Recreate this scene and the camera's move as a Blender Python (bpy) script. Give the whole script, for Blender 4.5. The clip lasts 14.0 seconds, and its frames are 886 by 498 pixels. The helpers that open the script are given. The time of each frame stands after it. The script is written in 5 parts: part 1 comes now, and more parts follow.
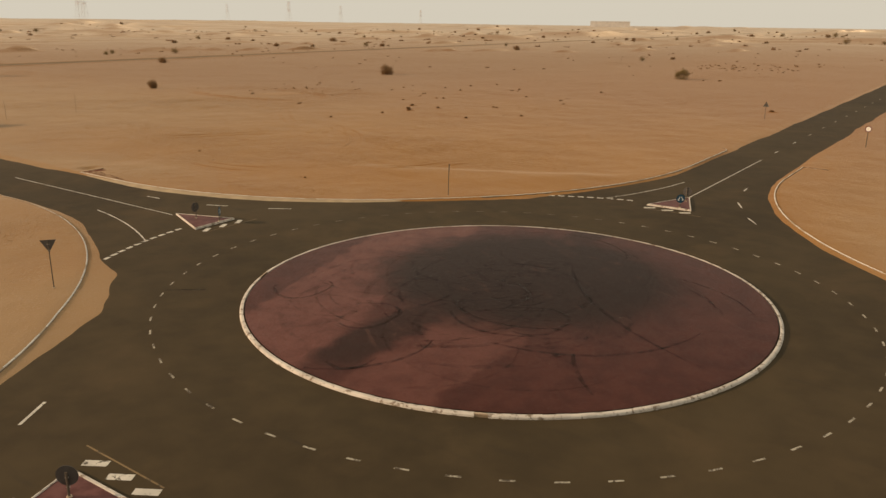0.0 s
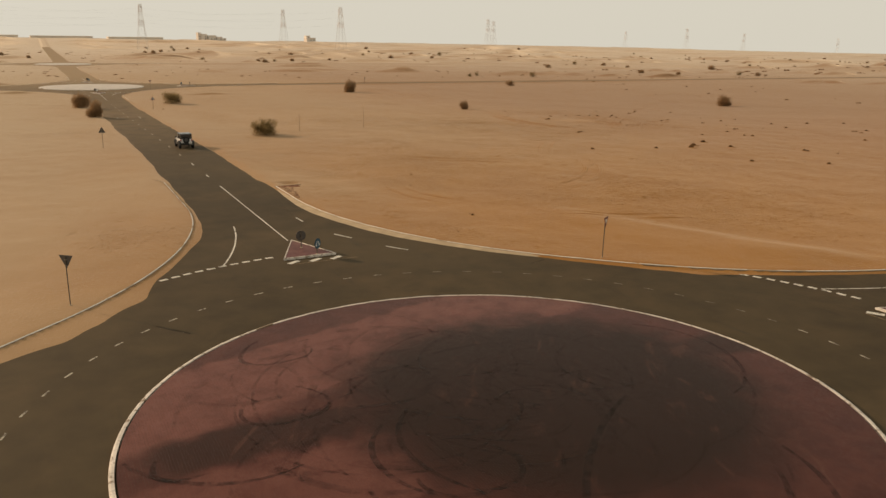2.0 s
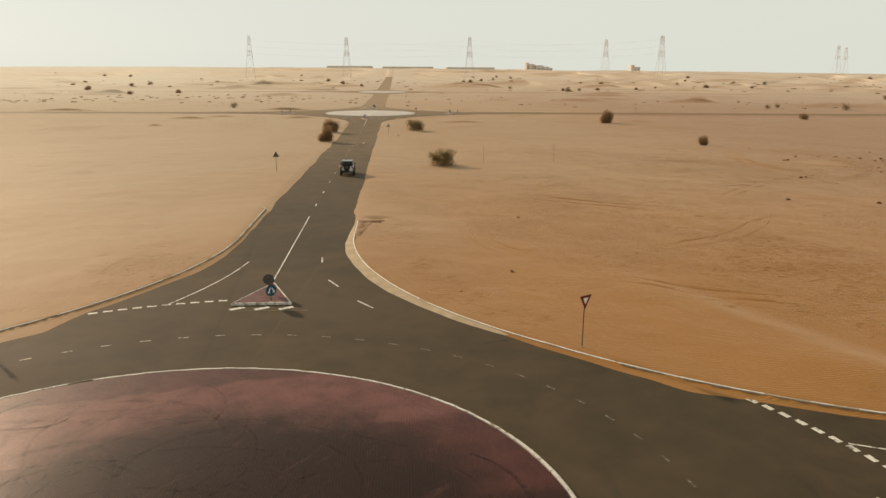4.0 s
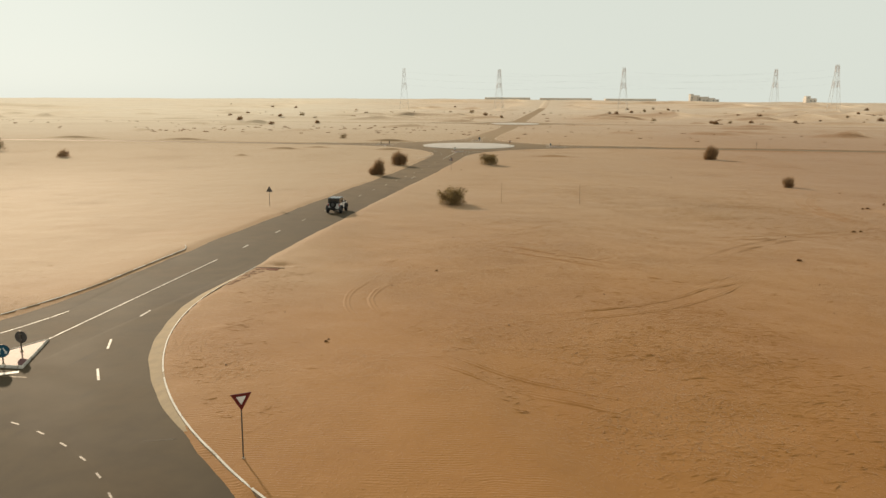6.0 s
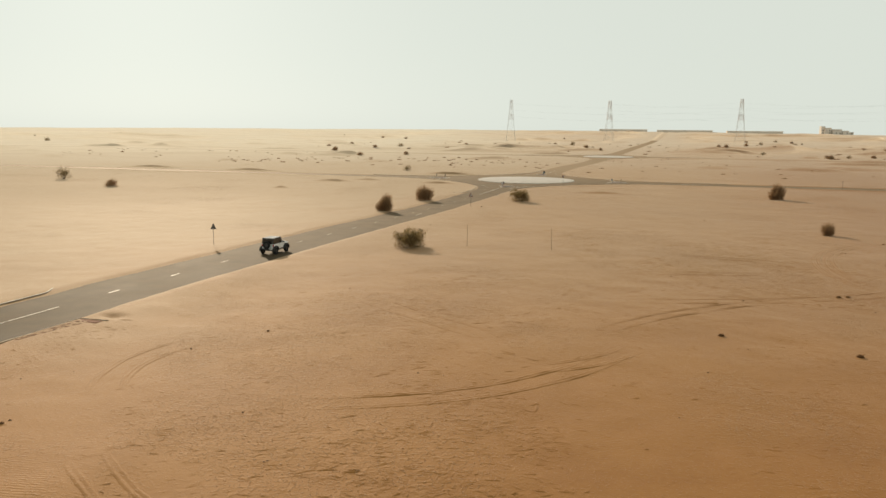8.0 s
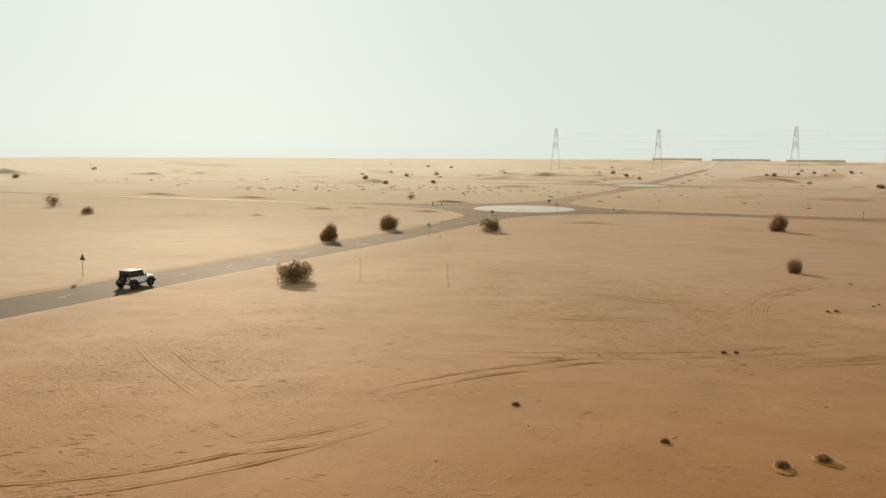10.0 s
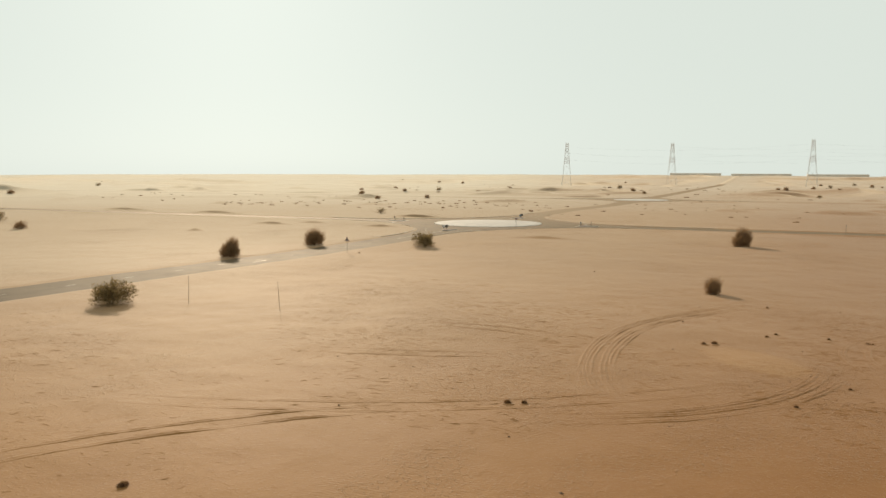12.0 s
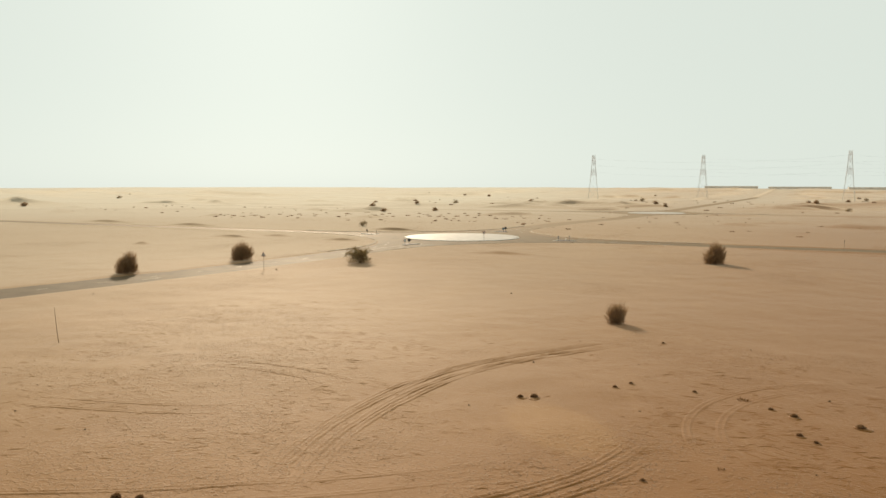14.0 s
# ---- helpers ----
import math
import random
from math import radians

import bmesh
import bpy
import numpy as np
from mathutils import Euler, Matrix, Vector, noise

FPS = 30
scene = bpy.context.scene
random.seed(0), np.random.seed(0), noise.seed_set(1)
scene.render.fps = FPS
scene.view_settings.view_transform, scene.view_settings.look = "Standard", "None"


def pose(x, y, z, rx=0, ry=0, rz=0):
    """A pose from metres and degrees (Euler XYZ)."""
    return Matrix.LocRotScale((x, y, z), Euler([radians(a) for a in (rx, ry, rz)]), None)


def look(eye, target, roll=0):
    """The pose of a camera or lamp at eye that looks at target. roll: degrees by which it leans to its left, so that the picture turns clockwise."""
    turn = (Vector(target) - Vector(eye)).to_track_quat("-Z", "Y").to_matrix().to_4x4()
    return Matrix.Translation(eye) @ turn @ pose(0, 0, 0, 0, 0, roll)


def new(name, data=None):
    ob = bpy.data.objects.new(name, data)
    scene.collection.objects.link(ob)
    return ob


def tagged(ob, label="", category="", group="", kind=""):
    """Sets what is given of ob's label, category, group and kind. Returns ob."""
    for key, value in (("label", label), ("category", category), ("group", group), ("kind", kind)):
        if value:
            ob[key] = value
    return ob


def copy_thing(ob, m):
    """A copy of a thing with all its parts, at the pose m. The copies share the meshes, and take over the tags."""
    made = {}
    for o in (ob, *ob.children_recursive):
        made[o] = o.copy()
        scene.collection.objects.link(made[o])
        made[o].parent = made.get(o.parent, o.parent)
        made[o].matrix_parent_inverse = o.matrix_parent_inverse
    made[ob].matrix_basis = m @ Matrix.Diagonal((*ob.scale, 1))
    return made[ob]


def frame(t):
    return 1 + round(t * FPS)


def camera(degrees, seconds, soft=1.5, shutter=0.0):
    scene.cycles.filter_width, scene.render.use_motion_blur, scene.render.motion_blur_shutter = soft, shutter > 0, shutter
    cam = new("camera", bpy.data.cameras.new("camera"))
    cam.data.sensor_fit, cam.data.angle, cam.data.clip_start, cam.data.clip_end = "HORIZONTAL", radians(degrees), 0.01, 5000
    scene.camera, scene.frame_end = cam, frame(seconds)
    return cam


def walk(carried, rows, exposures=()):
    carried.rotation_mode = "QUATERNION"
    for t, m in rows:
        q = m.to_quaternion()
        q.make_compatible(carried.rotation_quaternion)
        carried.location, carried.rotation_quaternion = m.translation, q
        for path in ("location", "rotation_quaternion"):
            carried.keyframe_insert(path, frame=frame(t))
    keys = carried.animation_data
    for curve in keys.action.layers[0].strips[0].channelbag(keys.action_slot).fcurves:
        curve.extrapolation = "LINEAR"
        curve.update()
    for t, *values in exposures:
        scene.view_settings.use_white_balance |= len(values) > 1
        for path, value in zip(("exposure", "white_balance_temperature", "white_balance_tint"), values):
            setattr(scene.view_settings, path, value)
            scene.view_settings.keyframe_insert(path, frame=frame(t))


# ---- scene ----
# Plan: the first roundabout's centre is the origin, x runs along the road to the next roundabouts.
cam = camera(58.45, 14.0, soft=1.45)
# seconds, eye x, y, z, yaw (left of +y), pitch, roll
PATH = [
    (0.0, -20.39, 34.27, 14.25, -144.50, -16.54, 0.44),
    (0.5, -21.46, 29.75, 14.02, -137.50, -16.06, 0.61),
    (1.0, -22.34, 25.02, 13.80, -130.82, -15.67, 0.67),
    (1.5, -22.98, 19.81, 13.65, -123.90, -15.31, 0.72),
    (2.0, -23.39, 14.37, 13.65, -116.95, -14.97, 0.76),
    (4.5, -18.76, -13.30, 13.62, -89.63, -12.64, 0.27),
    (5.0, -16.35, -18.48, 13.59, -86.84, -12.11, 0.26),
    (5.5, -13.76, -23.72, 13.69, -84.04, -11.58, 0.22),
    (6.0, -10.90, -28.69, 13.76, -81.33, -11.05, 0.24),
    (6.5, -7.79, -33.45, 13.86, -78.81, -10.49, 0.30),
    (7.0, -4.33, -38.05, 13.97, -76.41, -9.96, 0.35),
    (7.5, -0.72, -42.36, 14.05, -74.26, -9.42, 0.38),
    (8.0, 2.85, -46.31, 14.11, -72.43, -8.91, 0.42),
    (10.5, 23.36, -63.32, 12.94, -67.47, -6.44, 0.26),
    (11.0, 27.73, -66.16, 12.56, -67.01, -6.16, 0.21),
    (11.5, 32.17, -68.78, 12.22, -66.63, -5.90, 0.15),
    (12.0, 36.79, -71.46, 11.98, -66.20, -5.63, 0.11),
    (12.5, 41.63, -74.13, 11.80, -65.62, -5.36, 0.10),
    (13.0, 46.33, -76.61, 11.61, -64.85, -5.13, 0.11),
    (13.5, 50.81, -78.93, 11.41, -64.09, -4.91, 0.09),
    (14.0, 55.41, -81.26, 11.26, -63.33, -4.67, 0.09),
]


def ahead(yaw, pitch):
    a, p = radians(yaw), radians(pitch)
    return Vector((-math.sin(a) * math.cos(p), math.cos(a) * math.cos(p), math.sin(p)))


EXPOSURES = [(0.0, -0.28, 7450, 17), (1.0, -0.26, 7450, 17), (2.0, -0.22, 7200, 16), (4.5, -0.01, 6480, 9), (6.5, -0.03, 6380, 7), (11.0, 0.02, 6200, 6), (14.0, 0.03, 6230, 5)]
walk(cam, [(t, look((x, y, z), Vector((x, y, z)) + 10 * ahead(yaw, pitch), roll)) for t, x, y, z, yaw, pitch, roll in PATH], EXPOSURES)

# ---- sun and hazy sky ----
SUN_ANGLE, SUN_HEIGHT = 38.0, 19.0  # degrees round from +x, and above the horizon
world = bpy.data.worlds.new("hazy_sky")
scene.world = world
world.use_nodes = True
wn, wl = world.node_tree.nodes, world.node_tree.links
wn.clear()
sky = wn.new("ShaderNodeTexSky")
sky.sky_type, sky.sun_disc = "NISHITA", False
sky.sun_elevation, sky.sun_rotation = radians(SUN_HEIGHT), radians(90 - SUN_ANGLE)
sky.air_density, sky.dust_density, sky.ozone_density, sky.altitude = 1.0, 1.5, 1.0, 0
soft_sky = wn.new("ShaderNodeHueSaturation")
soft_sky.inputs["Saturation"].default_value = 0.4
soft_sky.inputs["Value"].default_value = 0.0038
# airborne dust: palest low over the plain, thinning towards the zenith
way = wn.new("ShaderNodeTexCoord")
split = wn.new("ShaderNodeSeparateXYZ")
wl.new(way.outputs["Generated"], split.inputs[0])
thin = wn.new("ShaderNodeMapRange")
thin.interpolation_type = "SMOOTHSTEP"
for key, v in (("From Min", 0.22), ("From Max", 0.85), ("To Min", 1.0), ("To Max", 0.64)):
    thin.inputs[key].default_value = v
wl.new(split.outputs[2], thin.inputs["Value"])
pale = wn.new("ShaderNodeMix")
pale.data_type, pale.blend_type = "RGBA", "MULTIPLY"
pale.inputs[0].default_value = 1.0
pale.inputs[6].default_value = (0.714, 0.731, 0.65, 1)
wl.new(thin.outputs["Result"], pale.inputs[7])
dust = wn.new("ShaderNodeMix")
dust.data_type, dust.blend_type = "RGBA", "ADD"
dust.inputs[0].default_value = 1.0
wl.new(pale.outputs[2], dust.inputs[7])
back = wn.new("ShaderNodeBackground")
back.inputs["Strength"].default_value = 1.0
out = wn.new("ShaderNodeOutputWorld")
wl.new(sky.outputs[0], soft_sky.inputs["Color"])
wl.new(soft_sky.outputs[0], dust.inputs[6])
wl.new(dust.outputs[2], back.inputs["Color"])
wl.new(back.outputs[0], out.inputs["Surface"])
sun = new("sun", bpy.data.lights.new("sun", "SUN"))
sun.data.energy, sun.data.angle, sun.data.color = 4.0, radians(2.0), (1.0, 0.76, 0.52)
sa, se = radians(SUN_ANGLE), radians(SUN_HEIGHT)
sun.matrix_world = look((60 * math.cos(sa), 60 * math.sin(sa), 60 * math.tan(se)), (0, 0, 0))


# ---- materials ----
def rgb(c):
    return (*c, 1.0)


class Shader:
    """A small builder for node materials."""

    def __init__(self, name, rough=0.8, metal=0.0, spec=0.3):
        self.mat = bpy.data.materials.new(name)
        self.mat.use_nodes = True
        self.tree = self.mat.node_tree
        self.bsdf = self.tree.nodes["Principled BSDF"]
        self.set(Roughness=rough, Metallic=metal)
        self.bsdf.inputs["Specular IOR Level"].default_value = spec
        self.where = self.node("ShaderNodeNewGeometry").outputs["Position"]

    def node(self, kind):
        return self.tree.nodes.new(kind)

    def vector(self, operation):
        n = self.node("ShaderNodeVectorMath")
        n.operation = operation
        return n

    def link(self, a, b):
        self.tree.links.new(a, b)

    def put(self, socket, value):
        if isinstance(value, bpy.types.NodeSocket):
            self.link(value, socket)
        else:
            socket.default_value = value

    def set(self, **values):
        for key, value in values.items():
            self.put(self.bsdf.inputs[key.replace("_", " ")], value)

    def noise(self, scale, detail=4.0, rough=0.55, distort=0.0, where=None, stretch=None):
        n = self.node("ShaderNodeTexNoise")
        n.inputs["Scale"].default_value, n.inputs["Detail"].default_value = scale, detail
        n.inputs["Roughness"].default_value, n.inputs["Distortion"].default_value = rough, distort
        src = where or self.where
        if stretch:
            m = self.node("ShaderNodeMapping")
            m.vector_type = "TEXTURE"
            m.inputs["Scale"].default_value = stretch[:3]
            m.inputs["Rotation"].default_value = (0, 0, radians(stretch[3]))
            self.link(src, m.inputs["Vector"])
            src = m.outputs[0]
        self.link(src, n.inputs["Vector"])
        return n.outputs["Fac"]

    def ramp(self, value, lo, hi, a=0.0, b=1.0):
        n = self.node("ShaderNodeMapRange")
        n.interpolation_type = "SMOOTHSTEP"
        for key, v in (("Value", value), ("From Min", lo), ("From Max", hi), ("To Min", a), ("To Max", b)):
            self.put(n.inputs[key], v)
        return n.outputs["Result"]

    def math(self, op, a, b=0.0, c=0.0):
        n = self.node("ShaderNodeMath")
        n.operation = op
        for socket, v in zip(n.inputs, (a, b, c)):
            self.put(socket, v)
        return n.outputs[0]

    def mix(self, fac, a, b):
        n = self.node("ShaderNodeMix")
        n.data_type = "RGBA"
        self.put(n.inputs[0], fac)
        self.put(n.inputs[6], rgb(a) if isinstance(a, tuple) else a)
        self.put(n.inputs[7], rgb(b) if isinstance(b, tuple) else b)
        return n.outputs[2]

    def bump(self, height, strength=0.5, distance=0.05, after=None):
        n = self.node("ShaderNodeBump")
        n.inputs["Strength"].default_value, n.inputs["Distance"].default_value = strength, distance
        self.link(height, n.inputs["Height"])
        if after is not None:
            self.link(after, n.inputs["Normal"])
        self.link(n.outputs[0], self.bsdf.inputs["Normal"])
        return n.outputs[0]


def plain(name, color, rough=0.6, metal=0.0, spec=0.4, vary=0.25, scale=6.0, fine=60.0, bump=0.0):
    """Paint, rubber, metal and the like: one colour with soft blotches and fine grain."""
    s = Shader(name, rough, metal, spec)
    blot = s.math("MULTIPLY_ADD", s.noise(scale), 0.7, s.math("MULTIPLY", s.noise(fine, 2), 0.3))
    dark = tuple(c * (1 - vary) for c in color)
    lite = tuple(min(1, c * (1 + vary)) for c in color)
    s.set(Base_Color=s.mix(s.ramp(blot, 0.3, 0.7), dark, lite))
    s.set(Roughness=s.ramp(blot, 0.2, 0.8, max(0.02, rough - 0.1), min(1, rough + 0.1)))
    if bump:
        s.bump(s.noise(fine, 3), 0.4, bump)
    return s.mat


def sand_material():
    s = Shader("desert_sand", 0.86, 0.0, 0.30)
    big, mid, fine = s.noise(0.012, 5), s.noise(0.11, 5), s.noise(2.3, 6)
    tone = s.math("MULTIPLY_ADD", big, 0.45, s.math("MULTIPLY_ADD", mid, 0.35, s.math("MULTIPLY", fine, 0.2)))
    col = s.mix(s.ramp(tone, 0.38, 0.62), (0.272, 0.116, 0.022), (0.330, 0.150, 0.032))
    axes = s.node("ShaderNodeSeparateXYZ")
    s.link(s.where, axes.inputs[0])
    south = s.math("MULTIPLY_ADD", s.noise(0.03, 3), 60.0, axes.outputs[1])
    # redder southward, paler northward: partly sunward haze put into the colour
    col = s.mix(s.ramp(south, -85, 0, 0.85, 0.0), col, (0.234, 0.085, 0.0130))
    col = s.mix(s.ramp(south, 14, 56, 0.0, 0.8), col, (0.38, 0.258, 0.142))
    col = s.mix(s.ramp(axes.outputs[0], -24, -6, 0.6, 0.0), col, (0.38, 0.25, 0.13))
    col = s.mix(s.ramp(s.math("MULTIPLY_ADD", s.noise(0.05, 3), 30.0, axes.outputs[0]), 45, 110, 0.0, 0.5), col, s.mix(s.ramp(axes.outputs[1], -85, -35), (0.255, 0.108, 0.024), (0.278, 0.170, 0.078)))
    # darker sand colour south of the road
    darker_south = s.math("MULTIPLY", s.ramp(s.math("MULTIPLY_ADD", s.noise(0.04, 3), 30.0, axes.outputs[0]), 70, 125), s.ramp(s.math("MULTIPLY_ADD", s.noise(0.05, 4), 24.0, axes.outputs[1]), -76, -40, 0.28, 0.0))
    col = s.mix(darker_south, col, (0.17, 0.072, 0.017))
    # the sand's colour pales with distance, standing in for aerial haze
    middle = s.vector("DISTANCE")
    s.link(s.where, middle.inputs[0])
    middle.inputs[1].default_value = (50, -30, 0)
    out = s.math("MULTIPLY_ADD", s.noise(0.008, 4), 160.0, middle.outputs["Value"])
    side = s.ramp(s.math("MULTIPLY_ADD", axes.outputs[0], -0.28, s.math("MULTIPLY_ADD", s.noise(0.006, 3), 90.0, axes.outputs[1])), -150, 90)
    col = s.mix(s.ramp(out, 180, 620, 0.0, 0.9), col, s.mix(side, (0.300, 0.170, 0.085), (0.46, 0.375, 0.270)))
    # wind-sorted streaks, coarse dark lag and grit
    streak = s.noise(0.5, 4, 0.6, 0.3, stretch=(4.0, 1.0, 1.0, 20))
    col = s.mix(s.ramp(streak, 0.58, 0.78, 0.0, 0.16), col, (0.44, 0.245, 0.090))
    col = s.mix(s.ramp(s.noise(0.35, 6, 0.7), 0.62, 0.8, 0.0, 0.2), col, (0.24, 0.12, 0.045))
    col = s.mix(s.ramp(s.noise(14.0, 3), 0.6, 0.75, 0.0, 0.25), col, (0.24, 0.125, 0.052))
    # a lens of paler, freshly blown sand
    lens = s.node("ShaderNodeMapping")
    lens.vector_type = "TEXTURE"
    lens.inputs["Location"].default_value, lens.inputs["Scale"].default_value = (90.6, -69.7, 0), (5.2, 2.6, 50)
    lens.inputs["Rotation"].default_value = (0, 0, radians(41))
    s.link(s.where, lens.inputs["Vector"])
    far_off = s.vector("LENGTH")
    s.link(lens.outputs[0], far_off.inputs[0])
    fresh = s.ramp(s.math("MULTIPLY_ADD", s.noise(0.9, 4), 0.4, far_off.outputs["Value"]), 0.85, 1.25, 0.36, 0.0)
    col = s.mix(fresh, col, (0.40, 0.205, 0.062))
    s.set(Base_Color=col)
    # sheen grows with distance to whiten the far sand as haze would
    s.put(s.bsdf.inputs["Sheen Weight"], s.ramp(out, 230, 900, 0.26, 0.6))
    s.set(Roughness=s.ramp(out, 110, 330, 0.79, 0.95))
    s.bsdf.inputs["Sheen Roughness"].default_value = 0.26
    s.bsdf.inputs["Sheen Tint"].default_value = (1.0, 0.93, 0.78, 1)
    # fine wind ripples, in patches
    wave = s.node("ShaderNodeTexWave")
    m = s.node("ShaderNodeMapping")
    m.inputs["Rotation"].default_value = (0, 0, radians(-6))
    s.link(s.where, m.inputs["Vector"])
    s.link(m.outputs[0], wave.inputs["Vector"])
    for key, v in (("Scale", 1.65), ("Distortion", 9.0), ("Detail", 3.0), ("Detail Scale", 0.42)):
        wave.inputs[key].default_value = v
    patch = s.ramp(s.noise(0.06, 3), 0.57, 0.68, 0.0, 0.5)
    # the blown tongue behind the kerb is rippled up to its crest
    crest = s.math("MULTIPLY_ADD", axes.outputs[0], 0.409, s.math("MULTIPLY", axes.outputs[1], -0.913))
    run = s.math("MULTIPLY_ADD", axes.outputs[0], 0.913, s.math("MULTIPLY", axes.outputs[1], 0.409))
    tongue = s.math("MULTIPLY", s.math("MULTIPLY", s.ramp(crest, 32.4, 33.2, 1, 0), s.ramp(crest, 14, 18)), s.math("MULTIPLY", s.ramp(run, 13, 20, 1, 0), s.ramp(run, -16, -10)))
    patch = s.math("MAXIMUM", patch, tongue)
    for spot, reach in (((71.8, -61, 0), 4.0), ((38.0, -8.6, 0), 5.0), ((95.9, -67.7, 0), 5.0)):
        d = s.vector("DISTANCE")
        s.link(s.where, d.inputs[0])
        d.inputs[1].default_value = spot
        patch = s.math("MAXIMUM", patch, s.ramp(d.outputs["Value"], 0.35 * reach, reach, 1, 0))
    patch = s.math("MULTIPLY", patch, s.ramp(s.noise(0.45, 3, 0.6), 0.38, 0.58, 0.1, 1.0))
    n1 = s.bump(s.math("MULTIPLY", wave.outputs["Fac"], patch), 0.36, 0.03)
    # trampled stretches: churned sand, foot and hoof prints with a rim
    trod = None
    for spot, reach in (((33.2, -30.3, 0), 14.0), ((46.9, -21.2, 0), 13.0), ((22.3, -33.3, 0), 8.0), ((61.6, -25.1, 0), 12.0), ((94.0, -45.9, 0), 15.0), ((81.1, -57.8, 0), 13.0), ((108.8, -34.9, 0), 13.0), ((84.4, -75.4, 0), 12.0), ((32, 8, 0), 7.0)):
        d = s.vector("DISTANCE")
        s.link(s.where, d.inputs[0])
        d.inputs[1].default_value = spot
        near = s.ramp(d.outputs["Value"], 0.3 * reach, reach, 1, 0)
        trod = near if trod is None else s.math("MAXIMUM", trod, near)
    patchy = s.ramp(s.noise(0.16, 4, 0.6), 0.32, 0.50)
    trod = s.math("MAXIMUM", s.math("MULTIPLY", trod, patchy), s.ramp(s.noise(0.05, 4, 0.6), 0.54, 0.66, 0.08, 0.7))
    churn = s.ramp(s.noise(2.9, 3.0, 0.6, 0.7, stretch=(0.8, 1.7, 1.0, 22)), 0.50, 0.64)
    n2 = s.bump(s.math("MULTIPLY", churn, trod), 0.32, 0.06, n1)
    crumb = s.ramp(s.noise(6.5, 2, 0.6, 0.4), 0.56, 0.68)
    n3 = s.bump(s.math("MULTIPLY", crumb, s.math("MAXIMUM", trod, 0.2)), 0.9, 0.04, n2)
    clod = s.noise(5.0, 5, 0.65)
    n4 = s.bump(clod, 0.34, 0.06, n3)
    s.bump(s.noise(0.3, 3, 0.5, 0.4), 0.16, 0.5, n4)
    return s.mat


def asphalt_material():
    s = Shader("dusty_asphalt", 0.6, 0.0, 0.15)
    big, mid, fine = s.noise(0.06, 5), s.noise(0.6, 5), s.noise(30, 3)
    tone = s.math("MULTIPLY_ADD", big, 0.5, s.math("MULTIPLY_ADD", mid, 0.3, s.math("MULTIPLY", fine, 0.2)))
    col = s.mix(s.ramp(tone, 0.35, 0.65), (0.047, 0.0335, 0.0168), (0.081, 0.0575, 0.029))
    dust = s.noise(0.18, 6, 0.6, 0.5)
    col = s.mix(s.ramp(dust, 0.5, 0.75, 0.0, 0.35), col, (0.13, 0.088, 0.047))
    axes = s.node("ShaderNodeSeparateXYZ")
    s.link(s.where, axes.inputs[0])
    # road paled along x: blown sand, plus distance haze put into the colour
    dust_and_haze = s.math("MULTIPLY", s.ramp(axes.outputs[0], 45, 150, 0.0, 0.75), s.ramp(s.noise(0.4, 5, 0.6, 0.3), 0.3, 0.6, 0.5, 1.0))
    col = s.mix(dust_and_haze, col, (0.195, 0.132, 0.070))
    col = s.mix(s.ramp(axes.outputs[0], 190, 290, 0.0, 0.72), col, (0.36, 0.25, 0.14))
    worn = s.noise(0.9, 4, 0.6, 0.2, stretch=(6.0, 1, 1, 0))
    col = s.mix(s.ramp(worn, 0.6, 0.8, 0.0, 0.4), col, (0.03, 0.026, 0.022))
    s.set(Base_Color=col, Roughness=s.ramp(dust, 0.3, 0.75, 0.76, 0.80))
    s.bump(fine, 0.4, 0.01, s.bump(mid, 0.25, 0.03))
    return s.mat


